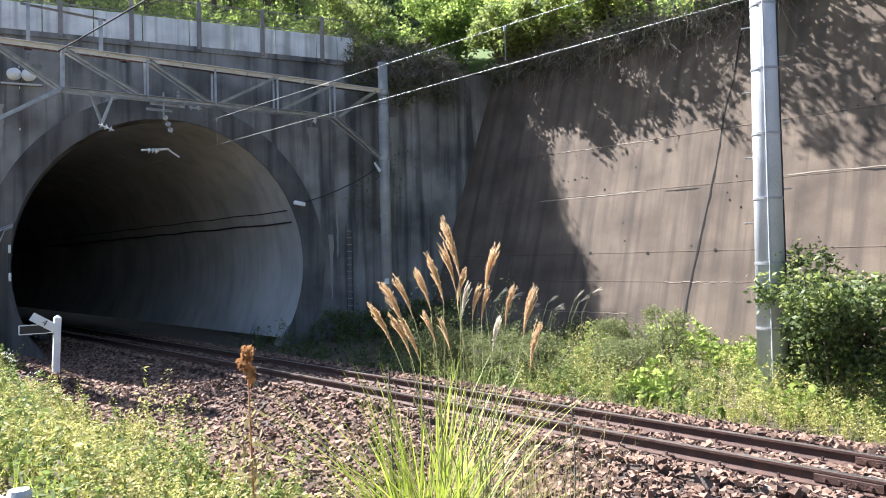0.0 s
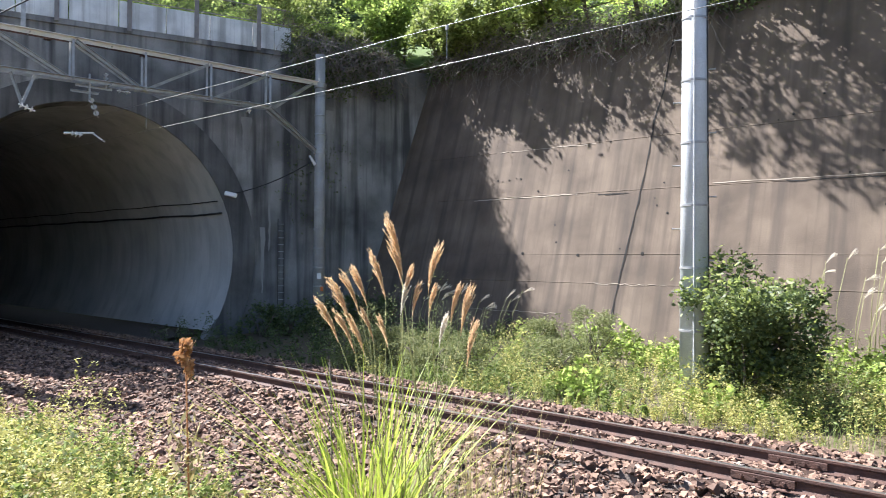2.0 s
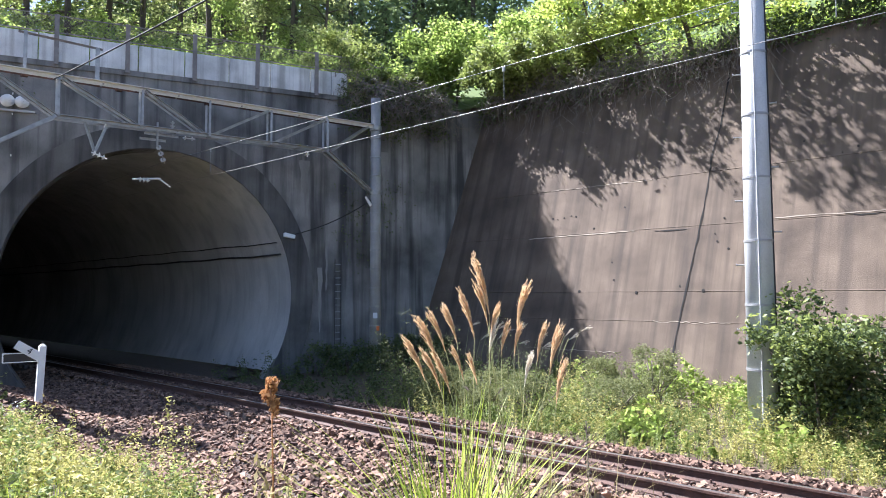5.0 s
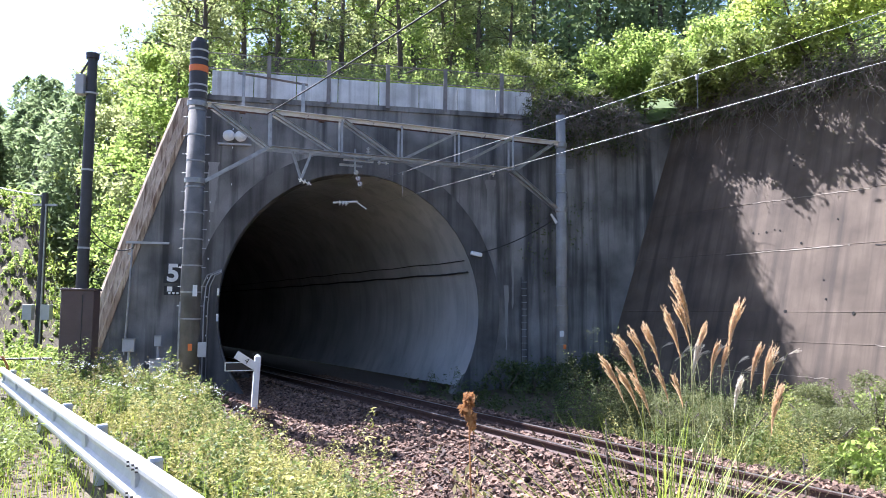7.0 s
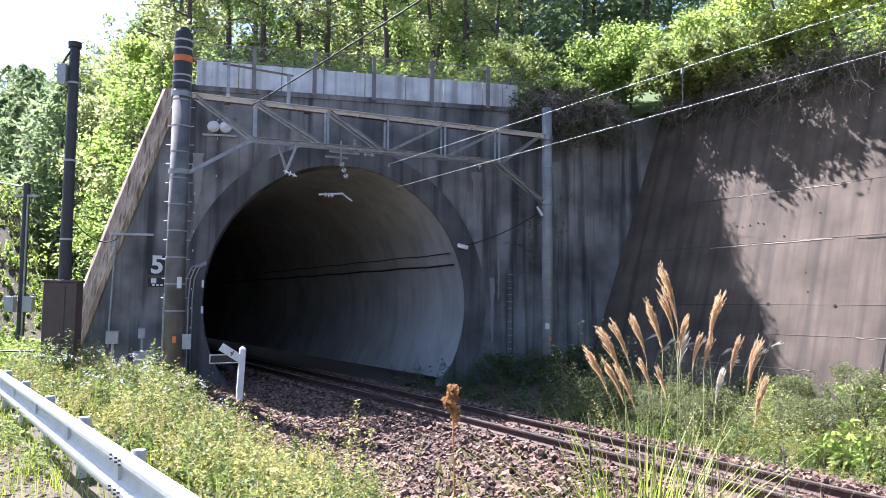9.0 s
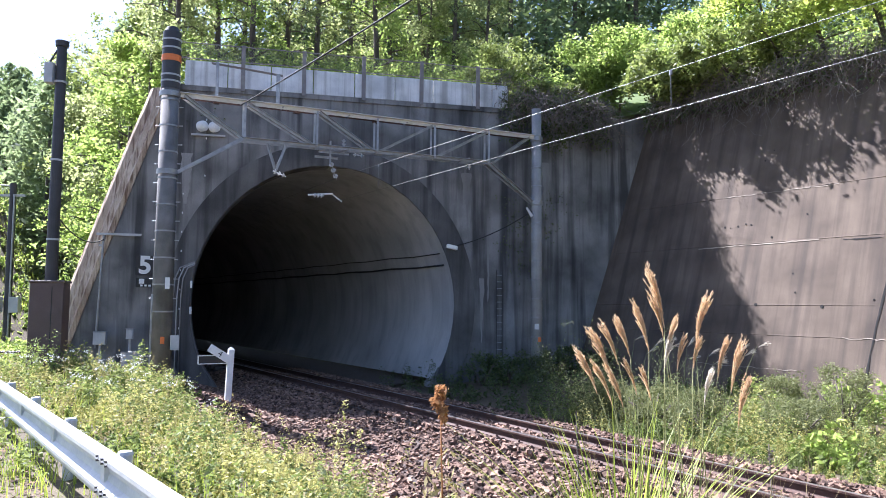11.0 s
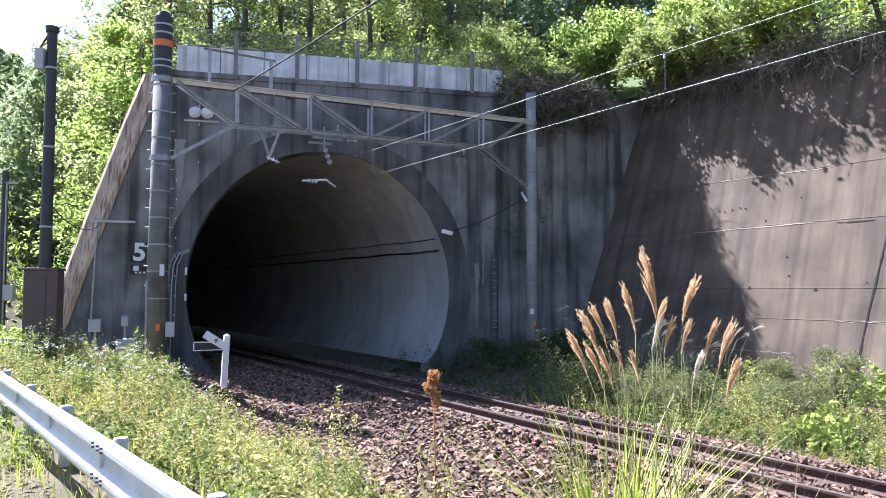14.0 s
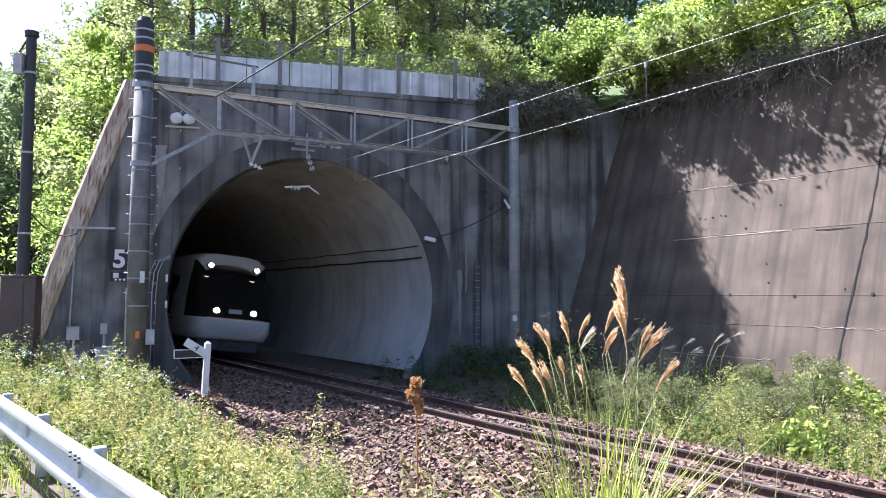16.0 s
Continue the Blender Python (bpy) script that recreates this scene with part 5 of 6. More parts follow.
ROW = [
    (-6.6, 4.5, 6.0, 2.2, M_LEAF), (-4.6, 3.4, 6.4, 1.5, M_LEAF_OLIVE), (-3.4, 4.2, 7.2, 1.7, M_LEAF_OLIVE), (-2.3, 3.6, 7.6, 1.5, M_LEAF), (-1.2, 4.6, 7.8, 1.7, M_LEAF_OLIVE), (-0.2, 3.8, 7.0, 1.5, M_LEAF_OLIVE),
    (0.9, 4.4, 7.6, 1.6, M_LEAF_OLIVE), (1.9, 3.6, 7.2, 1.4, M_LEAF), (2.9, 7.0, 7.0, 1.6, M_LEAF_OLIVE), (4.2, 6.5, 6.0, 1.4, M_LEAF), (-2.8, 9, 7, 2.0, M_LEAF), (-0.4, 10, 7.5, 2.1, M_LEAF_OLIVE), (2.0, 9, 7, 2.0, M_LEAF), (4.2, 10, 7, 2.0, M_LEAF_OLIVE),
    (-6.0, 9, 10, 2.8, M_LEAF_MID), (-7.4, 7.0, 6.0, 1.8, M_LEAF),
]
for i, (u, w, h, cr, mt) in enumerate(ROW):
    x, y, z = on_hill(u, w)
    r = random.Random(40 + i)
    build_tree("broadleaf_tree", "slender broadleaf tree with sunlit leaves on the hill above the portal", x, y, z, h, cr, 3900, 0.115, mt, 100 + i, (r.uniform(-0.7, 0.7), r.uniform(-0.4, 0.4)), crown_low=0.1, branches=15, spray=0.11)
# creeper-hung tree at the end of the parapet
x, y, z = on_hill(5.6, 1.2)
build_tree("creeper_tree", "dark tree hung with creepers at the end of the parapet", x, y, z - 0.4, 2.1, 1.2, 8000, 0.10, M_LEAF_MID, 131, crown_low=0.05)
for i, (u, w, h, cr) in enumerate(((4.9, 5.0, 7.0, 1.3), (6.0, 4.6, 5.6, 1.1), (3.9, 5.5, 4.6, 1.0))):
    x, y, z = on_hill(u, w)
    build_tree("creeper_tree", "olive tree wrapped in fine creepers beside the parapet", x, y, z - 0.3, h, cr, 9000, 0.075, M_LEAF_OLIVE, 141 + i, (0.3, 0), 0.02, branches=18, spray=0.10)
# bright shrubs over the corner, and overhanging trees on the retaining wall
OVER = [(4.2, 11.4, 3.4, 1.7, M_LEAF, 0.8), (2.4, 10.9, 2.8, 1.5, M_LEAF, 0.8), (1.0, 10.8, 3.6, 1.9, M_LEAF_YEL, 2.0), (-0.2, 10.9, 4.4, 2.2, M_LEAF_YEL, 3.4), (-1.8, 10.9, 4.6, 2.3, M_LEAF_YEL, 3.8), (-3.6, 10.9, 4.7, 2.4, M_LEAF_YEL, 4.0), (-5.6, 10.9, 4.6, 2.3, M_LEAF, 3.0), (-7.8, 10.9, 4.8, 2.4, M_LEAF, 2.8), (-10.0, 10.9, 5.2, 2.6, M_LEAF_MID, 2.8), (-12.2, 10.9, 5.4, 2.8, M_LEAF_MID, 3.2), (6.5, 13.0, 4.2, 1.9, M_LEAF, 0.0), (4.3, 10.4, 1.3, 1.1, M_LEAF_MID, 1.7), (3.2, 10.4, 1.3, 1.1, M_LEAF_MID, 1.9), (2.1, 10.4, 1.4, 1.1, M_LEAF_MID, 1.8), (0.8, 10.4, 1.7, 1.2, M_LEAF_MID, 1.3)]
for i, (s, n, h, cr, mt, out) in enumerate(OVER):
    p = track(s, n)
    build_tree("overhanging_tree", "sunlit yellow-green tree leaning out over the retaining wall", p.x, p.y, 8.0, h, cr, int(np.interp(s, [-12, -5, -2, 0, 2.5, 4.5], [9000, 11000, 7500, 3400, 4500, 8500])), 0.12, mt, 160 + i, (-ND.x * out * 1.04, -ND.y * out * 1.04), 0.22, "trees over the wall", 11, 0.11)
# dense shrubs over the corner of portal and wall
for i, (u, w, zz, sz) in enumerate([(6.2, 0.7, 7.9, (1.0, 0.9, 0.6)), (7.3, 0.8, 7.9, (1.1, 0.9, 0.8)), (8.5, 0.9, 7.9, (1.2, 1.0, 1.5)), (9.7, 1.2, 8.0, (1.3, 1.0, 2.1)), (7.4, 2.4, 8.2, (1.5, 1.2, 0.9)), (9.4, 2.8, 8.6, (1.4, 1.3, 1.8))]):
    q = portal(u, w)
    t = thing("corner_shrub", "dense shrub crowning the corner of portal and wall", "bush", Matrix.Translation((q.x, q.y, zz)), "shrubs over the corner")
    tube("stem", [Vector((0, 0, -0.5)), Vector((0.1, 0, sz[2])), Vector((0.15, 0.1, sz[2] * 1.6))], [0.05, 0.035, 0.01], M_BARK, t)
    quads_object("foliage", leaf_quads(in_blobs(8500, ellipsoids((0, 0, sz[2]), sz, 13, 300 + i), 0.25), 0.11, 0.55, 0.3), 4, M_LEAF if i > 1 else M_LEAF_MID, t)


# creepers hanging over the top of wall and portal
def creeper(name, label, pts, n, drop, leaf, mat):
    idx = RNG.integers(0, len(pts) - 1, n)
    f = RNG.uniform(0, 1, n)[:, None]
    A = np.array([tuple(p) for p in pts])
    P = A[idx] * (1 - f) + A[idx + 1] * f
    ph = np.array([0.5 + 0.5 * noise.noise((p[0] * 0.9, p[1] * 0.9, 5.0)) for p in P])
    P[:, 2] += 0.15 - RNG.uniform(0, 1, n) ** 1.5 * drop * (0.35 + ph)
    P += RNG.normal(size=(n, 3)) * np.array([0.16, 0.16, 0.1])
    return stuff(quads_object(name, leaf_quads(P, leaf, 0.6, 0.6), 4, mat), label, "creeper")


creeper("creeper", "dark creepers hanging over the portal corner", [portal(5.2, -0.25, 8.2), portal(6.5, -0.3, 8.2), portal(7.6, -0.35, 8.2), portal(8.4, -0.3, 8.3)], 6000, 1.6, 0.075, M_LEAF_DARK)
creeper("creeper", "creepers trailing over the retaining wall top", [track(5.4, 9.75, 8.3), track(3, 9.8, 8.3), track(0, 9.8, 8.3), track(-3, 9.8, 8.3)], 7000, 1.0, 0.075, M_LEAF_DARK)
creeper("creeper", "ivy along the top of the retaining wall", [track(-3, 9.8, 8.5), track(-7, 9.8, 8.6), track(-12, 9.8, 8.6)], 5000, 0.8, 0.1, M_LEAF_DARK)

def hanging_twigs(name, label, pts, n, drop, mat):
    """Thin bare stems trailing down from a line."""
    A = np.array([tuple(p) for p in pts])
    idx, f = RNG.integers(0, len(pts) - 1, n), RNG.uniform(0, 1, n)[:, None]
    P = A[idx] * (1 - f) + A[idx + 1] * f + RNG.normal(size=(n, 3)) * np.array([0.2, 0.2, 0.25])
    L = drop * RNG.uniform(0.3, 1.2, n)
    d = RNG.normal(size=(n, 3)) * np.array([0.5, 0.5, 0.25]) - np.array([0, 0, 0.75])
    out, width = [], 0.009
    for k in range(5):
        d2 = d + RNG.normal(size=(n, 3)) * 0.45
        d2 /= np.linalg.norm(d2, axis=1)[:, None]
        Q = P + d2 * (L / 5)[:, None]
        sd = np.cross(d2, RNG.normal(size=(n, 3)))
        sd /= np.linalg.norm(sd, axis=1)[:, None]
        w = width * (1 - 0.15 * k)
        out.append(np.stack([P - sd * w, P + sd * w, Q + sd * w * 0.85, Q - sd * w * 0.85], 1))
        P = Q
    return stuff(quads_object(name, np.concatenate(out), 4, mat), label, "creeper")


hanging_twigs("bare_vines", "tangle of bare grey vines hanging over the portal corner", [portal(5.2, -0.3, 8.5), portal(6.5, -0.35, 8.3), portal(7.6, -0.4, 8.2), portal(8.6, -0.4, 8.2)], 900, 1.5, M_VINE)
hanging_twigs("bare_vines", "tangle of bare grey vines hanging over the retaining wall", [track(4.6, 9.6, 8.5), track(2, 9.6, 8.4), track(-1, 9.6, 8.4), track(-4, 9.6, 8.4)], 1300, 1.7, M_VINE)
tufts = []
for u, z, r, n in ((5.7, 4.6, 0.35, 130), (6.3, 4.9, 0.3, 110), (5.5, 3.9, 0.3, 80), (6.7, 4.4, 0.3, 80), (5.9, 3.2, 0.35, 90), (5.4, 5.2, 0.25, 60), (6.9, 5.4, 0.4, 90), (-3.3, 7.3, 0.2, 25)):
    for _ in range(n):
        q = portal(u + RNG.normal() * r, -0.03, z + RNG.normal() * r * 0.6)
        tufts.append(tuple(q))
stuff(quads_object("wall_ivy", leaf_quads(np.array(tufts), 0.05, 0.7, 0.4), 4, M_LEAF_DARK), "small dark ivy tufts on the portal wall", "ivy")


def lime_stain(u, z0, z1, width):
    vs, fs, n = [], [], 10
    for i in range(n + 1):
        z = z0 + (z1 - z0) * i / n
        wd = width * (0.25 + 0.75 * (i / n) ** 0.6) * random.uniform(0.75, 1.15)
        for q in (-0.5, 0.5):
            vs.append(portal(u + q * wd + random.uniform(-0.02, 0.02), -0.004, z))
    for i in range(n):
        fs.append((2 * i, 2 * i + 1, 2 * i + 3, 2 * i + 2))
    mesh_object("lime_stain", vs, fs, M_STAIN, portal_wall, "pale lime stain")


for u, z0, z1, wd in ((4.06, 5.1, 6.05, 0.34), (4.55, 1.0, 2.9, 0.14), (4.75, 2.2, 4.2, 0.10), (6.2, 5.2, 6.6, 0.2), (6.6, 4.9, 6.5, 0.26), (-3.9, 4.8, 6.2, 0.3)):
    lime_stain(u, z0, z1, wd)

# undergrowth and hillside
U1 = np.array([on_hill(RNG.uniform(-4.2, 9), RNG.uniform(0.9, 6)) for _ in range(800)])
herb_patch("hill_undergrowth", U1, 1.1, 0.12, 45, M_LEAF, "dense undergrowth on the hillside")
U5 = np.array([on_hill(RNG.uniform(-4, 34), RNG.uniform(6, 34)) for _ in range(1200)])
herb_patch("hill_thicket", U5, 2.2, 0.27, 32, M_LEAF_DARK, "thicket under the trees on the hill", spread=0.6)
U2 = np.array([(lambda p: (p.x, p.y, bank_point(*sn(p.x, p.y))[2]))(track(RNG.uniform(-14, 5), RNG.uniform(10, 18))) for _ in range(700)])
herb_patch("bank_undergrowth", U2, 0.9, 0.11, 40, M_LEAF, "bright undergrowth above the retaining wall")


def slope_root(_):
    u, w = RNG.uniform(-26, -6.6), RNG.uniform(-3.0, 17)
    p = portal(u, w)
    return (p.x, p.y, max(ground_z(p.x, p.y), hill_z(p.x, p.y) if w > 0.5 else -9))


U3 = np.array([slope_root(i) for i in range(3600)])
stuff(quads_object("slope_grass", blade_quads(np.repeat(U3, 5, 0) + RNG.normal(size=(len(U3) * 5, 3)) * np.array([0.3, 0.3, 0.0]), 0.26, 0.022, 0.7, 2), 4, M_BLADE), "bright green grass on the bank", "grass")
herb_patch("slope_weeds", U3, 0.32, 0.14, 26, M_LEAF, "bright green grassy slope left of the portal", spread=0.6)
U6 = np.array([on_hill(RNG.uniform(-11, -4.6), RNG.uniform(0.8, 14)) for _ in range(420)])
herb_patch("wing_bushes", U6[U6[:, 0] / U6[:, 1] > -0.46], 1.0, 0.11, 90, M_LEAF_MID, "sunlit bushes behind the wing wall", spread=0.5)
U4 = np.array([slope_root(i) for i in range(260)])
herb_patch("slope_bushes", U4[U4[:, 0] / U4[:, 1] > -0.46], 0.9, 0.12, 130, M_LEAF_MID, "sunlit bushes on the grassy slope", spread=0.6)
for i, (x, y, h, cr, mt) in enumerate([(-10.6, 27, 10.4, 2.4, M_LEAF), (-12.6, 31, 9.6, 2.6, M_LEAF_OLIVE), (-9.2, 25.0, 8.0, 1.9, M_LEAF), (-14.4, 34, 9.5, 2.6, M_LEAF_OLIVE), (-16.2, 37, 9.5, 2.8, M_LEAF_MID), (-11.6, 34, 12, 2.8, M_LEAF_MID), (-9.4, 27.5, 10.5, 2.0, M_LEAF_OLIVE)]):
    build_tree("slope_tree", "sunlit broadleaf tree on the slope beside the portal", x, y, max(ground_z(x, y), hill_z(x, y)) - 0.2, h, cr, 7500, 0.16, mt, 210 + i, crown_low=0.14, group="trees beside the portal", branches=14, spray=0.16)


def build_conifer(x, y, base, h, seed, leaves=2300):
    r = random.Random(seed)
    t = thing("conifer", "cedar on the wooded ridge, its green lightened for distance haze", "tree", Matrix.Translation((x, y, base)), "cedars on the ridge")
    tube("trunk", [Vector((0, 0, -0.5)), Vector((0, 0, h * 0.5)), Vector((0, 0, h))], [0.012 * h, 0.009 * h, 0.01], M_BARK, t, seg=7)
    f = RNG.uniform(0.12, 1, leaves) ** 0.8
    a = RNG.uniform(0, 2 * math.pi, leaves)
    tier = 0.78 + 0.22 * np.sin(f * h * 1.7 + a * 3 + seed)
    rad = (1 - f ** 3.0) ** 0.7 * (0.5 + 0.5 * np.minimum(1, f * 2.5)) * h * 0.30 * tier * RNG.uniform(0.25, 1, leaves) ** 0.5
    P = np.column_stack([np.cos(a) * rad, np.sin(a) * rad, f * h - rad * 0.25])
    quads_object("crown", leaf_quads(P, 0.44, 0.34, 0.5), 4, M_CONIFER, t)


for i in range(60):
    r = random.Random(500 + i)
    if i < 36:
        y = r.uniform(38, 62)
        x = -y * r.uniform(0.36, 0.68)
        b = max(ground_z(x, y), hill_z(x, y)) - 0.3
        h = 2.1 + y * (float(np.interp(-x / y, [0.36, 0.39, 0.45, 0.51, 0.60, 0.7], [0.43, 0.40, 0.345, 0.325, 0.305, 0.30])) + r.uniform(-0.05, 0.012)) - b
    else:
        x, y = r.uniform(-14, 40), r.uniform(38, 58)
        b, h = 14 + (y - 36) * 0.4, r.uniform(11, 16)
    build_conifer(x, y, b, h, 600 + i)
# cedars closing the ridge over the middle of the portal
for i in range(14):
    r = random.Random(900 + i)
    build_conifer(-5.0 + 1.35 * i + r.uniform(-0.5, 0.5), r.uniform(37, 44), 13.0, r.uniform(12, 15), 700 + i)


# ---- pampas grass and single stems in the foreground ----
def plume_quads(length, n, width):
    """Feathery panicle of n curved racemes along +Z, drooping to +X."""
    out = []
    for i in range(n):
        f = RNG.uniform(0.0, 0.30)
        a = RNG.uniform(0, 2 * math.pi)
        sp = width * RNG.uniform(0.2, 1.0)
        d = np.array([math.cos(a) * sp + 0.05, math.sin(a) * sp, 1.0])
        d /= np.linalg.norm(d)
        L = length * RNG.uniform(0.5, 0.78) * (1 - 0.5 * f)
        p = np.array([0.04 * length * f, 0.0, f * length])
        ts = np.linspace(0, 1, 15)
        c = p + d * (ts * L)[:, None]
        c[:, 0] += 0.17 * L * ts ** 2.4
        c[:, 2] -= 0.05 * L * ts ** 2
        side = np.cross(d, RNG.normal(size=3))
        side /= np.linalg.norm(side)
        w = 0.0014
        out.append(np.stack([c[:-1] - side * w, c[:-1] + side * w, c[1:] + side * w, c[1:] - side * w], 1))
        m = 34
        k = RNG.uniform(0.1, 1, m)
        P = np.stack([np.interp(k, ts, c[:, q]) for q in range(3)], 1)
        h = d * 0.9 + RNG.normal(size=(m, 3)) * 0.22
        h /= np.linalg.norm(h, axis=1)[:, None]
        sd = np.cross(h, RNG.normal(size=(m, 3)))
        sd /= np.linalg.norm(sd, axis=1)[:, None]
        l = 0.05 * length * RNG.uniform(0.6, 1.3, m)[:, None]
        out.append(np.stack([P, P + h * l * 0.5 + sd * l * 0.09, P + h * l, P + h * l * 0.5 - sd * l * 0.09], 1))
    return np.concatenate(out)


PAMPAS = []
ROOT = Vector((1.05, 3.02, 0.42))
TIPS = [
    (0.89, 2.85, 2.29, 0.20, 0), (0.84, 2.88, 2.16, 0.17, 0), (0.90, 2.86, 2.19, 0.15, 0), (0.76, 2.90, 2.10, 0.14, 0), (0.70, 2.92, 2.08, 0.15, 0), (0.65, 2.93, 2.06, 0.17, 0),
    (0.60, 2.94, 1.98, 0.17, 0), (0.665, 2.93, 1.93, 0.16, 0), (0.72, 2.92, 1.90, 0.14, 0), (1.08, 2.78, 2.20, 0.19, 0), (1.06, 2.80, 2.03, 0.12, 0), (1.15, 2.76, 2.03, 0.14, 0),
    (1.20, 2.75, 2.02, 0.17, 0), (1.02, 2.82, 2.03, 0.12, 0), (1.10, 2.79, 1.91, 0.12, 1), (0.97, 2.84, 2.03, 0.11, 1), (0.87, 2.87, 1.90, 0.11, 0), (1.22, 2.74, 1.88, 0.16, 0), (0.80, 2.89, 1.93, 0.12, 0), (0.98, 2.84, 2.10, 0.13, 0),
]


def build_pampas():
    r = random.Random(4)
    for i, (x, y, z, ln, pale) in enumerate(TIPS):
        ln *= 1.25
        x += 0.07 * max(0.0, min(1.0, (0.95 - x) / 0.3))
        tip = Vector((x, y, z - 0.03))
        root = ROOT + Vector((r.uniform(-0.12, 0.12) + (x - 0.95) * 0.35, r.uniform(-0.1, 0.1), 0))
        t = thing("pampas_stalk", "tall pampas grass stalk with a feathery golden plume" if not pale else "pampas grass stalk with a pale silky plume", "pampas grass", Matrix.Translation(root), "pampas grass clump")
        lean = 1 if x > 0.92 else -1
        base = tip - Vector(((0.10 if lean > 0 else 0.22) * ln * lean, 0, 0.98 * ln))
        d = base - root
        mid = Vector((d.x * 0.3, d.y * 0.5, d.z * 0.55))
        tube("stem", [Vector((0, 0, -0.05)), mid * 0.5 + Vector((0, 0, 0.05)), mid, mid.lerp(d, 0.6), d + Vector((0, 0, 0.01))], [0.003, 0.0027, 0.0023, 0.0018, 0.001], M_STALK, t, seg=5)
        pl = quads_object("plume", plume_quads(ln * 1.15, 26, 0.11), 4, M_PLUME_PALE if pale else M_PLUME, t)
        tilt = 4 if lean > 0 else 7 + 45 * max(0.0, 0.9 - x)
        pl.matrix_local = Matrix.Translation(d) @ pose(0, 0, 0, 0, 0, 0 if lean > 0 else 180) @ pose(0, 0, 0, 0, tilt, 0)
        PAMPAS.append((t, root, pl, d, lean, tilt, r.uniform(0, 6.28), r.uniform(0.8, 1.2)))
    # blades of the clump
    n = 270
    P = np.array(tuple(ROOT))[None] + np.column_stack([RNG.normal(size=n) * 0.06 - 0.17, RNG.normal(size=n) * 0.07 + 0.08, np.zeros(n)])
    stuff(quads_object("pampas_leaves", blade_quads(P, 1.18, 0.021, 0.5, 7), 4, M_BLADE), "bright green arching blades of the pampas clump", "pampas grass")
    P = P[:160]
    stuff(quads_object("pampas_dry_leaves", blade_quads(P, 1.1, 0.008, 0.5, 5), 4, M_DRYGRASS), "dry straw blades in the pampas clump", "pampas grass")


build_pampas()


def build_rust_weed():
    t = thing("dried_weed", "dried rust-brown weed with a drooping seed head", "weed", Matrix.Translation((0.14, 3.42, 0.4)))
    tube("stem", [Vector((0, 0, -0.05)), Vector((0.0, 0.0, 0.6)), Vector((-0.02, 0, 1.28))], [0.006, 0.005, 0.003], M_RUSTLEAF, t, seg=5)
    P = in_blobs(300, [(-0.015, 0, 1.30, 0.03, 0.03, 0.04), (-0.03, 0, 1.25, 0.034, 0.034, 0.05), (-0.005, 0, 1.2, 0.022, 0.022, 0.05)], 0.1)
    quads_object("seed_head", leaf_quads(P, 0.027, 0.5, 1.4), 4, M_RUSTLEAF, t)
    P = in_blobs(90, [(0, 0, 0.8, 0.10, 0.10, 0.3)], 0.1)
    quads_object("leaves", leaf_quads(P, 0.06, 0.3, 1.2), 4, M_DRYGRASS, t)
    for x, y, top in ((0.78, 3.55, 1.6), (1.78, 3.70, 1.42)):
        t = thing("dead_stem", "thin dark dead weed stem standing in the verge", "weed", Matrix.Translation((x, y, 0.3)))
        tube("stem", [Vector((0, 0, -0.1)), Vector((0.01, 0, 0.7)), Vector((-0.005, 0, top - 0.3))], [0.006, 0.005, 0.003], M_BARK, t, seg=5)
        P = np.column_stack([RNG.normal(size=60) * 0.008, RNG.normal(size=60) * 0.008, RNG.uniform(0.8, top - 0.3, 60)])
        tagged(quads_object("buds", leaf_quads(P, 0.018, 0.6, 0.2), 4, M_BARK, t), "", "", kind="stuff")
    n = 160
    P = np.column_stack([1.45 + RNG.normal(size=n) * 0.2, 3.45 + RNG.normal(size=n) * 0.15, np.full(n, 0.4)])
    stuff(quads_object("seed_grass", blade_quads(P, 1.0, 0.006, 0.35, 4), 4, M_DRYGRASS), "thin seeding grass beside the pampas clump", "grass")


build_rust_weed()


# pale pampas far off along the wall
def build_far_pampas():
    r = random.Random(12)
    spots = [(1.2, 5.4, 1.4), (0.6, 5.6, 1.3), (0.2, 5.7, 1.2), (-0.4, 5.9, 1.25), (1.6, 5.0, 1.5), (-7.4, 6.6, 2.3), (-7.9, 6.4, 2.1), (-8.3, 6.6, 2.2), (-8.8, 6.3, 1.9), (-9.2, 6.5, 2.1), (-9.6, 6.2, 1.8), (-10.1, 6.4, 2.0), (-8.0, 5.9, 1.6), (-9.0, 5.8, 1.5)]
    for s, n, h in spots:
        for q in range(3):
            p = track(s + r.uniform(-0.3, 0.3), n + r.uniform(-0.3, 0.3))
            hh = h * r.uniform(0.75, 1.05)
            t = thing("wild_reed", "pale feathery reed along the retaining wall", "pampas grass", Matrix.Translation((p.x, p.y, ground_z(p.x, p.y))), "reeds along the wall")
            dx = r.uniform(0.1, 0.35)
            tube("stem", [Vector((0, 0, -0.05)), Vector((dx * 0.3, 0, hh * 0.6)), Vector((dx, 0, hh))], [0.007, 0.006, 0.003], M_STALK, t, seg=5)
            P = plume_quads(0.36, 20, 0.25)
            pl = quads_object("plume", P, 4, M_PLUME_PALE, t)
            pl.matrix_local = Matrix.Translation((dx, 0, hh - 0.05)) @ pose(0, 0, 0, 0, r.uniform(30, 75), 0)


build_far_pampas()


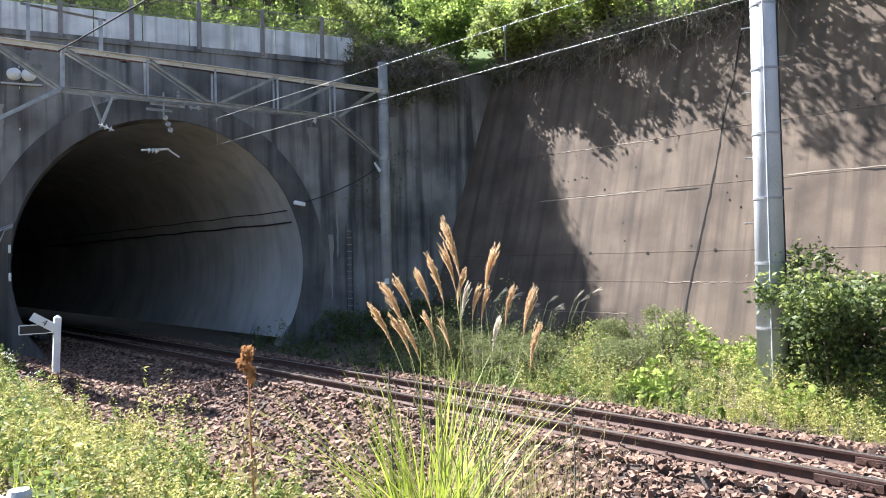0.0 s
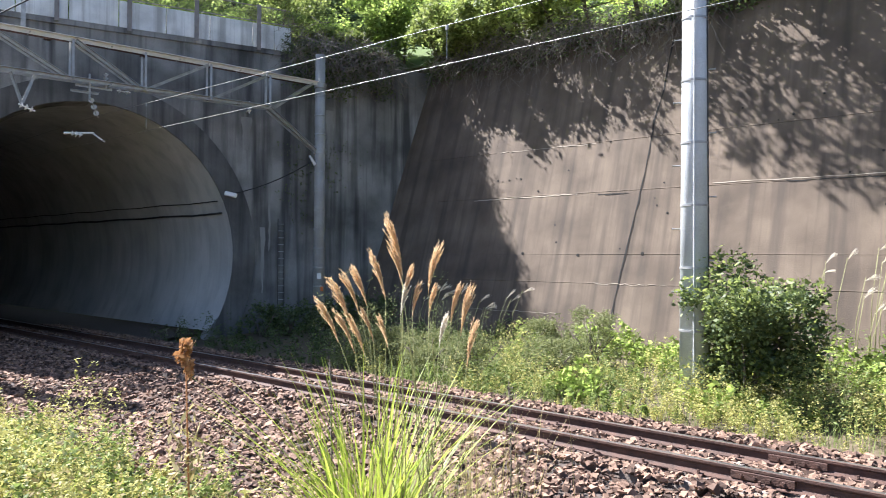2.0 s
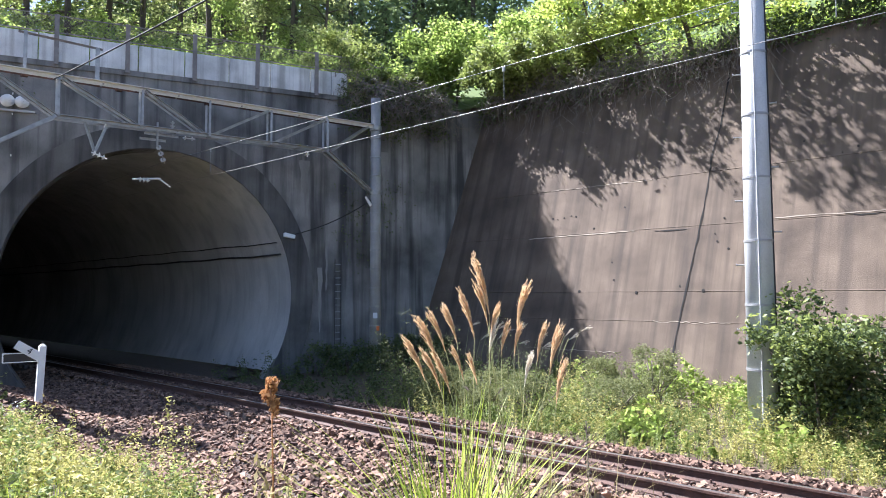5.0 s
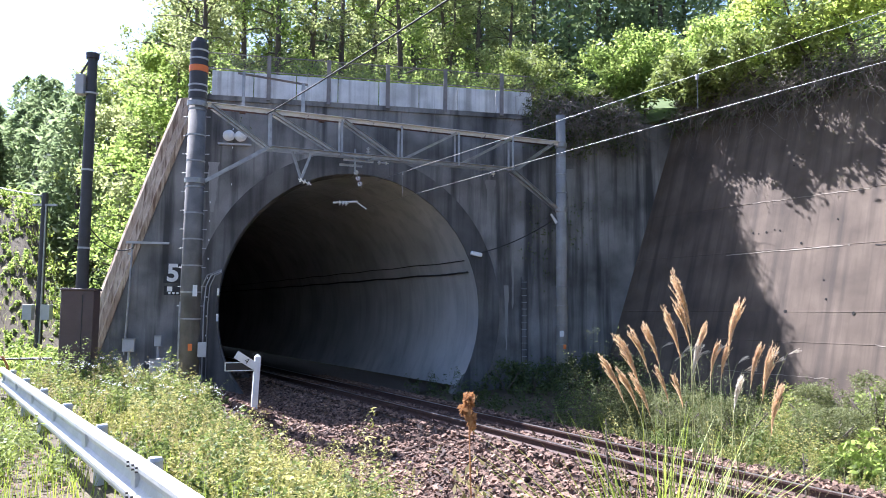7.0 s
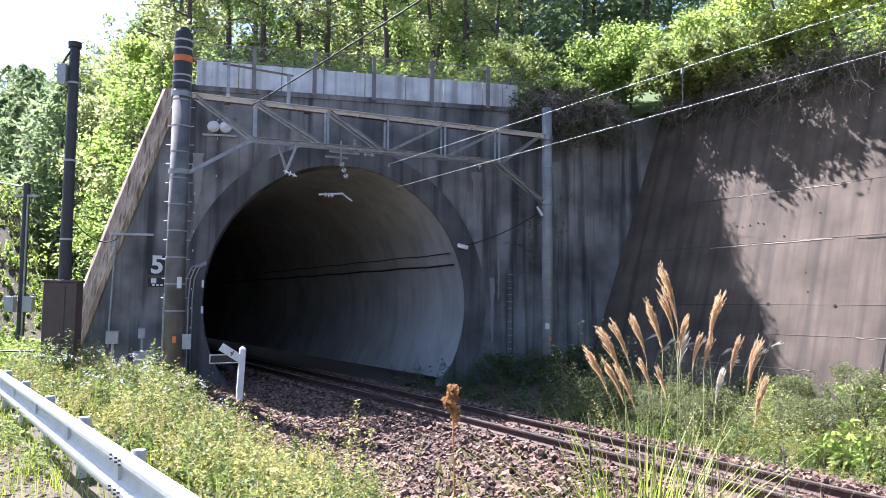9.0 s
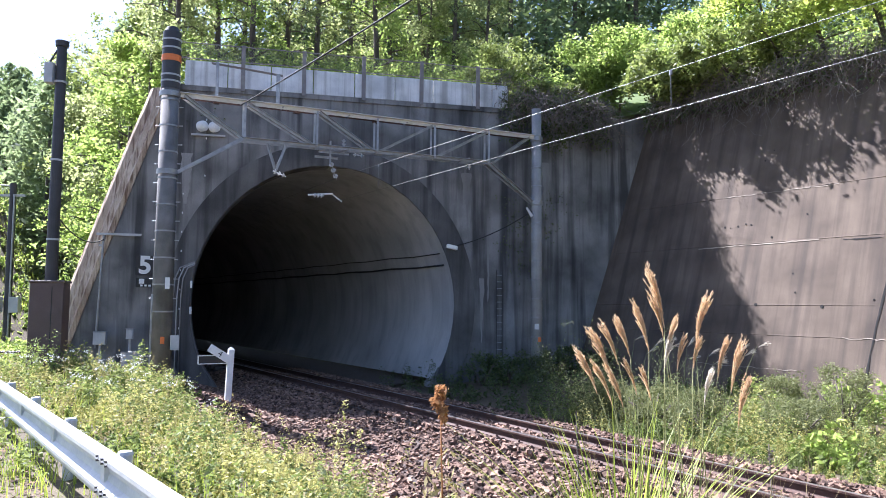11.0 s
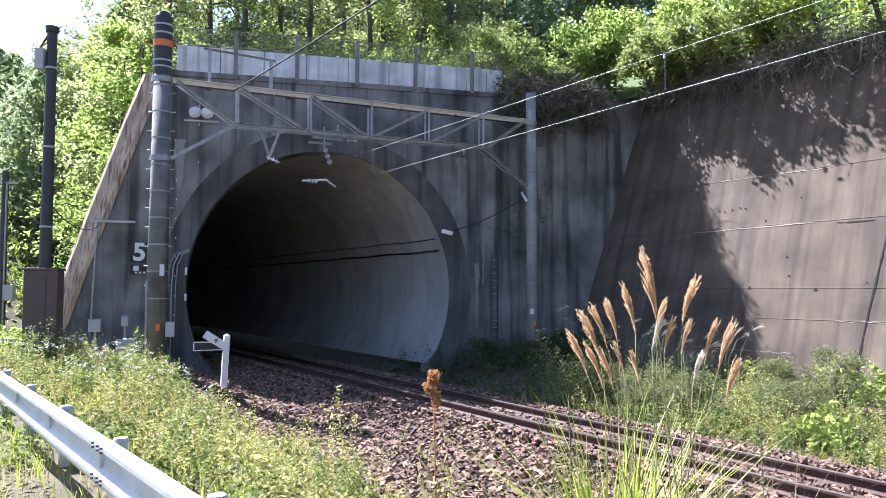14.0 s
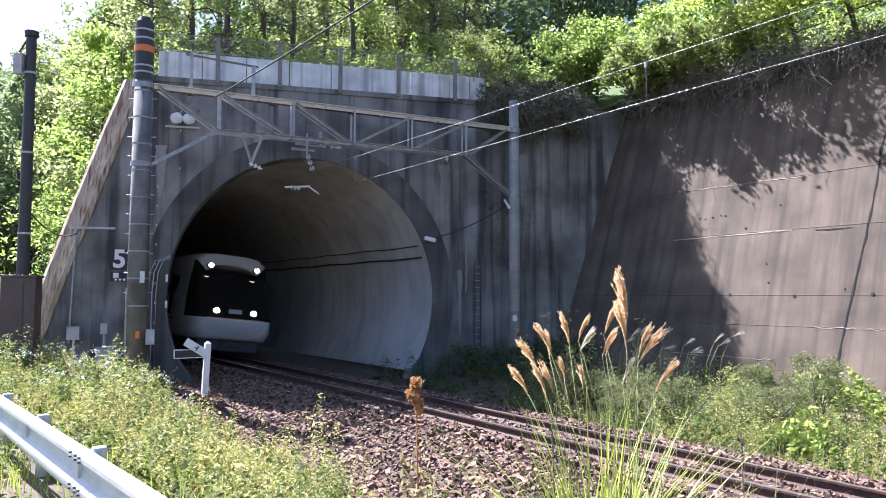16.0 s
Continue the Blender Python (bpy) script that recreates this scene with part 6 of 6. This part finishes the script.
# ---- train ----
def build_train():
    """Leading car: nose at the origin, body back along +Y, rail top at z = 0."""
    t = thing("train", "silver express train leaving the tunnel with lit headlights", "train")
    rows = [  # y, half width at skirt, belt and roof, z of skirt, belt, roof
        (0.0, 0.95, 1.15, 0.55, 0.75, 1.33, 3.25), (0.12, 1.12, 1.28, 0.75, 0.65, 1.33, 3.42), (0.5, 1.25, 1.38, 0.92, 0.6, 1.33, 3.55), (1.2, 1.36, 1.44, 1.02, 0.6, 1.33, 3.62), (2.4, 1.42, 1.46, 1.06, 0.6, 1.33, 3.64), (20.3, 1.42, 1.46, 1.06, 0.6, 1.33, 3.64)]

    def section(y, ws, wb, wr, zs, zb, zr):
        half = [(ws, zs), (wb, zs + 0.28), (wb, zb), (wb * 0.985, zb + 0.75), (wb * 0.95, zb + 1.35), (wr + (wb - wr) * 0.62, zr - 0.28), (wr, zr - 0.06), (wr * 0.5, zr)]
        slope = [0, 0, 0.0, 0.35, 0.75, 1.0, 1.2, 1.3]  # windscreen rake near the nose
        k = max(0.0, 1 - y / 1.3)
        pts = [(-a, y + slope[i] * k, z) for i, (a, z) in enumerate(half)]
        return pts + [(a, y, z) for (a, y, z) in [(-p[0], p[1], p[2]) for p in reversed(pts)]]

    verts, k = [], 16
    for r in rows:
        verts += section(*r)
    body, dark = [], []
    for j in range(len(rows) - 1):
        for i in range(k):
            f = (j * k + i, j * k + (i + 1) % k, (j + 1) * k + (i + 1) % k, (j + 1) * k + i)
            (dark if j < 3 and i in (2, 3, 4, 10, 11, 12) else body).append(f)
    front_glass = [(2, 3, 12, 13), (3, 4, 11, 12), (4, 5, 10, 11)]
    front_roof = [(5, 6, 9, 10), (6, 7, 8, 9)]
    back = [tuple((len(rows) - 1) * k + i for i in range(k))]
    b = mesh_object("body", verts, body + front_roof + back, M_TRAIN, t, "silver stainless steel body", True)
    mesh_object("windscreen", verts, front_glass + dark, M_TRAIN_DARK, t, "large dark raked windscreen")
    # rounded lower nose
    vs, fs, cols = [], [], 17
    for v in (0.0, 0.08, 0.2, 0.4, 0.6, 0.8, 0.94, 1.0, 1.03):
        for q in range(cols):
            u = -1 + 2 * q / (cols - 1)
            wd = float(np.interp(v, [0, 0.48, 1], [0.95, 1.15, 1.15]))
            y = -0.30 * (1 - u * u) * (0.55 + 0.45 * min(1.0, v)) + 0.30 * (1 - min(1.0, v)) ** 2.4 * (1 - 0.6 * abs(u)) + (0.32 if v > 1.01 else 0.0)
            vs.append((u * wd, y, 0.75 + 0.58 * min(v, 1.0)))
    for r_ in range(8):
        for q in range(cols - 1):
            fs.append((r_ * cols + q, r_ * cols + q + 1, (r_ + 1) * cols + q + 1, (r_ + 1) * cols + q))
    mesh_object("nose", vs, fs, M_TRAIN, t, "rounded silver lower nose", True)
    # side glass beside the cab and along the car
    for sx in (-1, 1):
        # Cab glass is lengthened; its dark rear part stands for the unlit body side.
        vs = [(sx * 1.30, 0.5, 1.35), (sx * 1.478, 3.4, 1.35), (sx * 1.46, 3.4, 2.75), (sx * 1.25, 1.2, 2.75)]
        mesh_object("cab_window_and_shade", vs, [(0, 1, 2, 3)], M_TRAIN_DARK, t)
        for i in range(6):
            y = 4.6 + i * 2.4
            part("side_window", box((0.02, 1.7, 0.75), Matrix.Translation((sx * 1.462, y, 1.95)), 0.004), M_TRAIN_DARK, t)
        part("stripe", box((0.012, 17.6, 0.06), Matrix.Translation((sx * 1.468, 11.2, 1.22))), M_STRIPE, t, "orange side stripe")
    part("stripe", box((2.0, 0.014, 0.03), Matrix.Translation((0, 0.0, 1.345))), M_STRIPE, t, "thin orange stripe under the windscreen")
    part("skirt", box((2.2, 0.5, 0.42), Matrix.Translation((0, 0.75, 0.42)), 0.06), M_TRAIN_UNDER, t, "dark grey front skirt")
    part("underframe", box((2.3, 18.5, 0.5), Matrix.Translation((0, 10.6, 0.45)), 0.05), M_TRAIN_UNDER, t)
    part("coupler_cover", box((0.5, 0.14, 0.3), Matrix.Translation((0, 0.5, 0.5)), 0.03), M_TRAIN_UNDER, t)
    for sx in (-1, 1):
        for x, y, z, r, nm in ((0.65 * sx, 0.13, 1.58, 0.105, "headlight"), (0.83 * sx, 0.80, 3.14, 0.085, "upper_headlight")):
            m = Matrix.Translation((x, y, z)) @ pose(0, 0, 0, 90, 0, 0)
            bm = bmesh.new()
            bmesh.ops.create_cone(bm, cap_ends=True, segments=20, radius1=r * 1.25, radius2=r * 1.25, depth=0.16, matrix=m @ Matrix.Translation((0, 0, -0.06)))
            hl = part(nm, bm, M_TRAIN_DARK, t, "round headlight housing")
            bm = bmesh.new()
            bmesh.ops.create_uvsphere(bm, u_segments=16, v_segments=8, radius=r, matrix=m @ Matrix.Translation((0, 0, 0.03)) @ Matrix.Diagonal((1, 1, 0.4, 1)))
            part("lens", bm, M_LAMP, hl, "bright warm headlight lens")
    part("plate", box((0.46, 0.02, 0.2), Matrix.Translation((0, 0.10, 1.57))), M_GREY, t, "small pale plate with unreadable lettering")
    part("wiper", bar((-0.1, 0.15, 1.55), (0.45, 0.5, 2.2), 0.012), M_BLACK, t)
    for y in (3.2, 5.3, 15.5, 17.6):
        w = thing("wheelset", "", "")
        w.parent = t
        for key in ("label", "category"):
            if key in w:
                del w[key]
        for sx in (-0.53, 0.53):
            part("wheel", bar((sx - 0.06, y, 0.405), (sx + 0.06, y, 0.405), 0.405, 0.4, 28), M_TRAIN_UNDER, w)
        part("axle", bar((-0.55, y, 0.405), (0.55, y, 0.405), 0.07), M_TRAIN_UNDER, w)
    return t


train = build_train()


# ---- what moves ----
def motions():
    # local +Y of the train points into the tunnel; it leans with the cant
    turn = TD.to_track_quat("Y", "Z").to_matrix().to_4x4()
    rows = []
    for tt in (0.0, 4.0, 8.0, 12.0, 14.0, 15.0, 15.5, 16.0):
        p = track(14.2 + 21.0 * (16.0 - tt), 0.0, 0.0)
        rows.append((tt, Matrix.Translation(p) @ turn @ pose(0, 0, 0, 0, 6.0, 0)))
    walk(train, rows)
    # the pampas sways, then bends over in the draught that the train pushes ahead
    wind = [(0.0, 0, 0, 0), (1.0, 1.0, 0, 0), (2.0, -0.7, 0, 0), (3.0, 0.5, 0, 0), (4.2, 1.0, 0, 0), (5.5, -0.5, 0, 0), (6.5, 0.8, 0, 0), (7.5, -0.6, 0, 0), (8.5, 0.8, 0, 0), (9.5, 0, 0, 0), (10.5, 0.8, 0, 0), (11.5, 0, 0, 0), (12.3, 0.6, 0, 0), (13.0, 0.3, 0, 0), (13.6, 0.0, 0, 2), (14.2, 0.3, 1, 8), (14.6, 1.5, 2, 20), (14.8, 4.5, 3, 32), (15.0, 8.0, 3, 46), (15.2, 9.5, 5, 60), (15.4, 7.5, 6, 70), (15.6, 3.5, 6, 72), (15.8, -1.0, 6, 56), (16.0, -3.5, 6, 46)]
    for thing_, root, pl, d, lean, tilt, ph, gain in PAMPAS:
        tall = 0.45 if d.z > 1.53 else 1.0
        rows, prow = [], []
        for tt, side, over, bend in wind:
            sway = side * (gain if tt < 14 else 0.55 + 0.5 * gain) + 0.5 * math.sin(tt * 2.1 + ph)
            lay = float(np.interp(tt, [13.8, 14.2, 14.6, 14.8, 15.0, 15.2, 15.6, 15.8, 16.0], [0, -2, -8, -15, -21, -26, -26, -22, -17])) * gain
            rows.append((tt, Matrix.Translation(root) @ pose(0, 0, 0, lay if tall == 1.0 else over * gain * 1.7, sway, 0)))
            right = 0.95 if lean > 0 and 14.5 < tt < 15.5 else 0.55 if tt < 15.7 else 0.15
            prow.append((tt, Matrix.Translation(d) @ pose(0, 0, 0, bend * gain * tall * (1.25 - right), bend * gain * tall * (right + 0.2 * math.sin(ph)), 0) @ pose(0, 0, 0, 0, 0, 0 if lean > 0 else 180) @ pose(0, 0, 0, 0, tilt, 0)))
        walk(thing_, rows)
        walk(pl, prow)


motions()
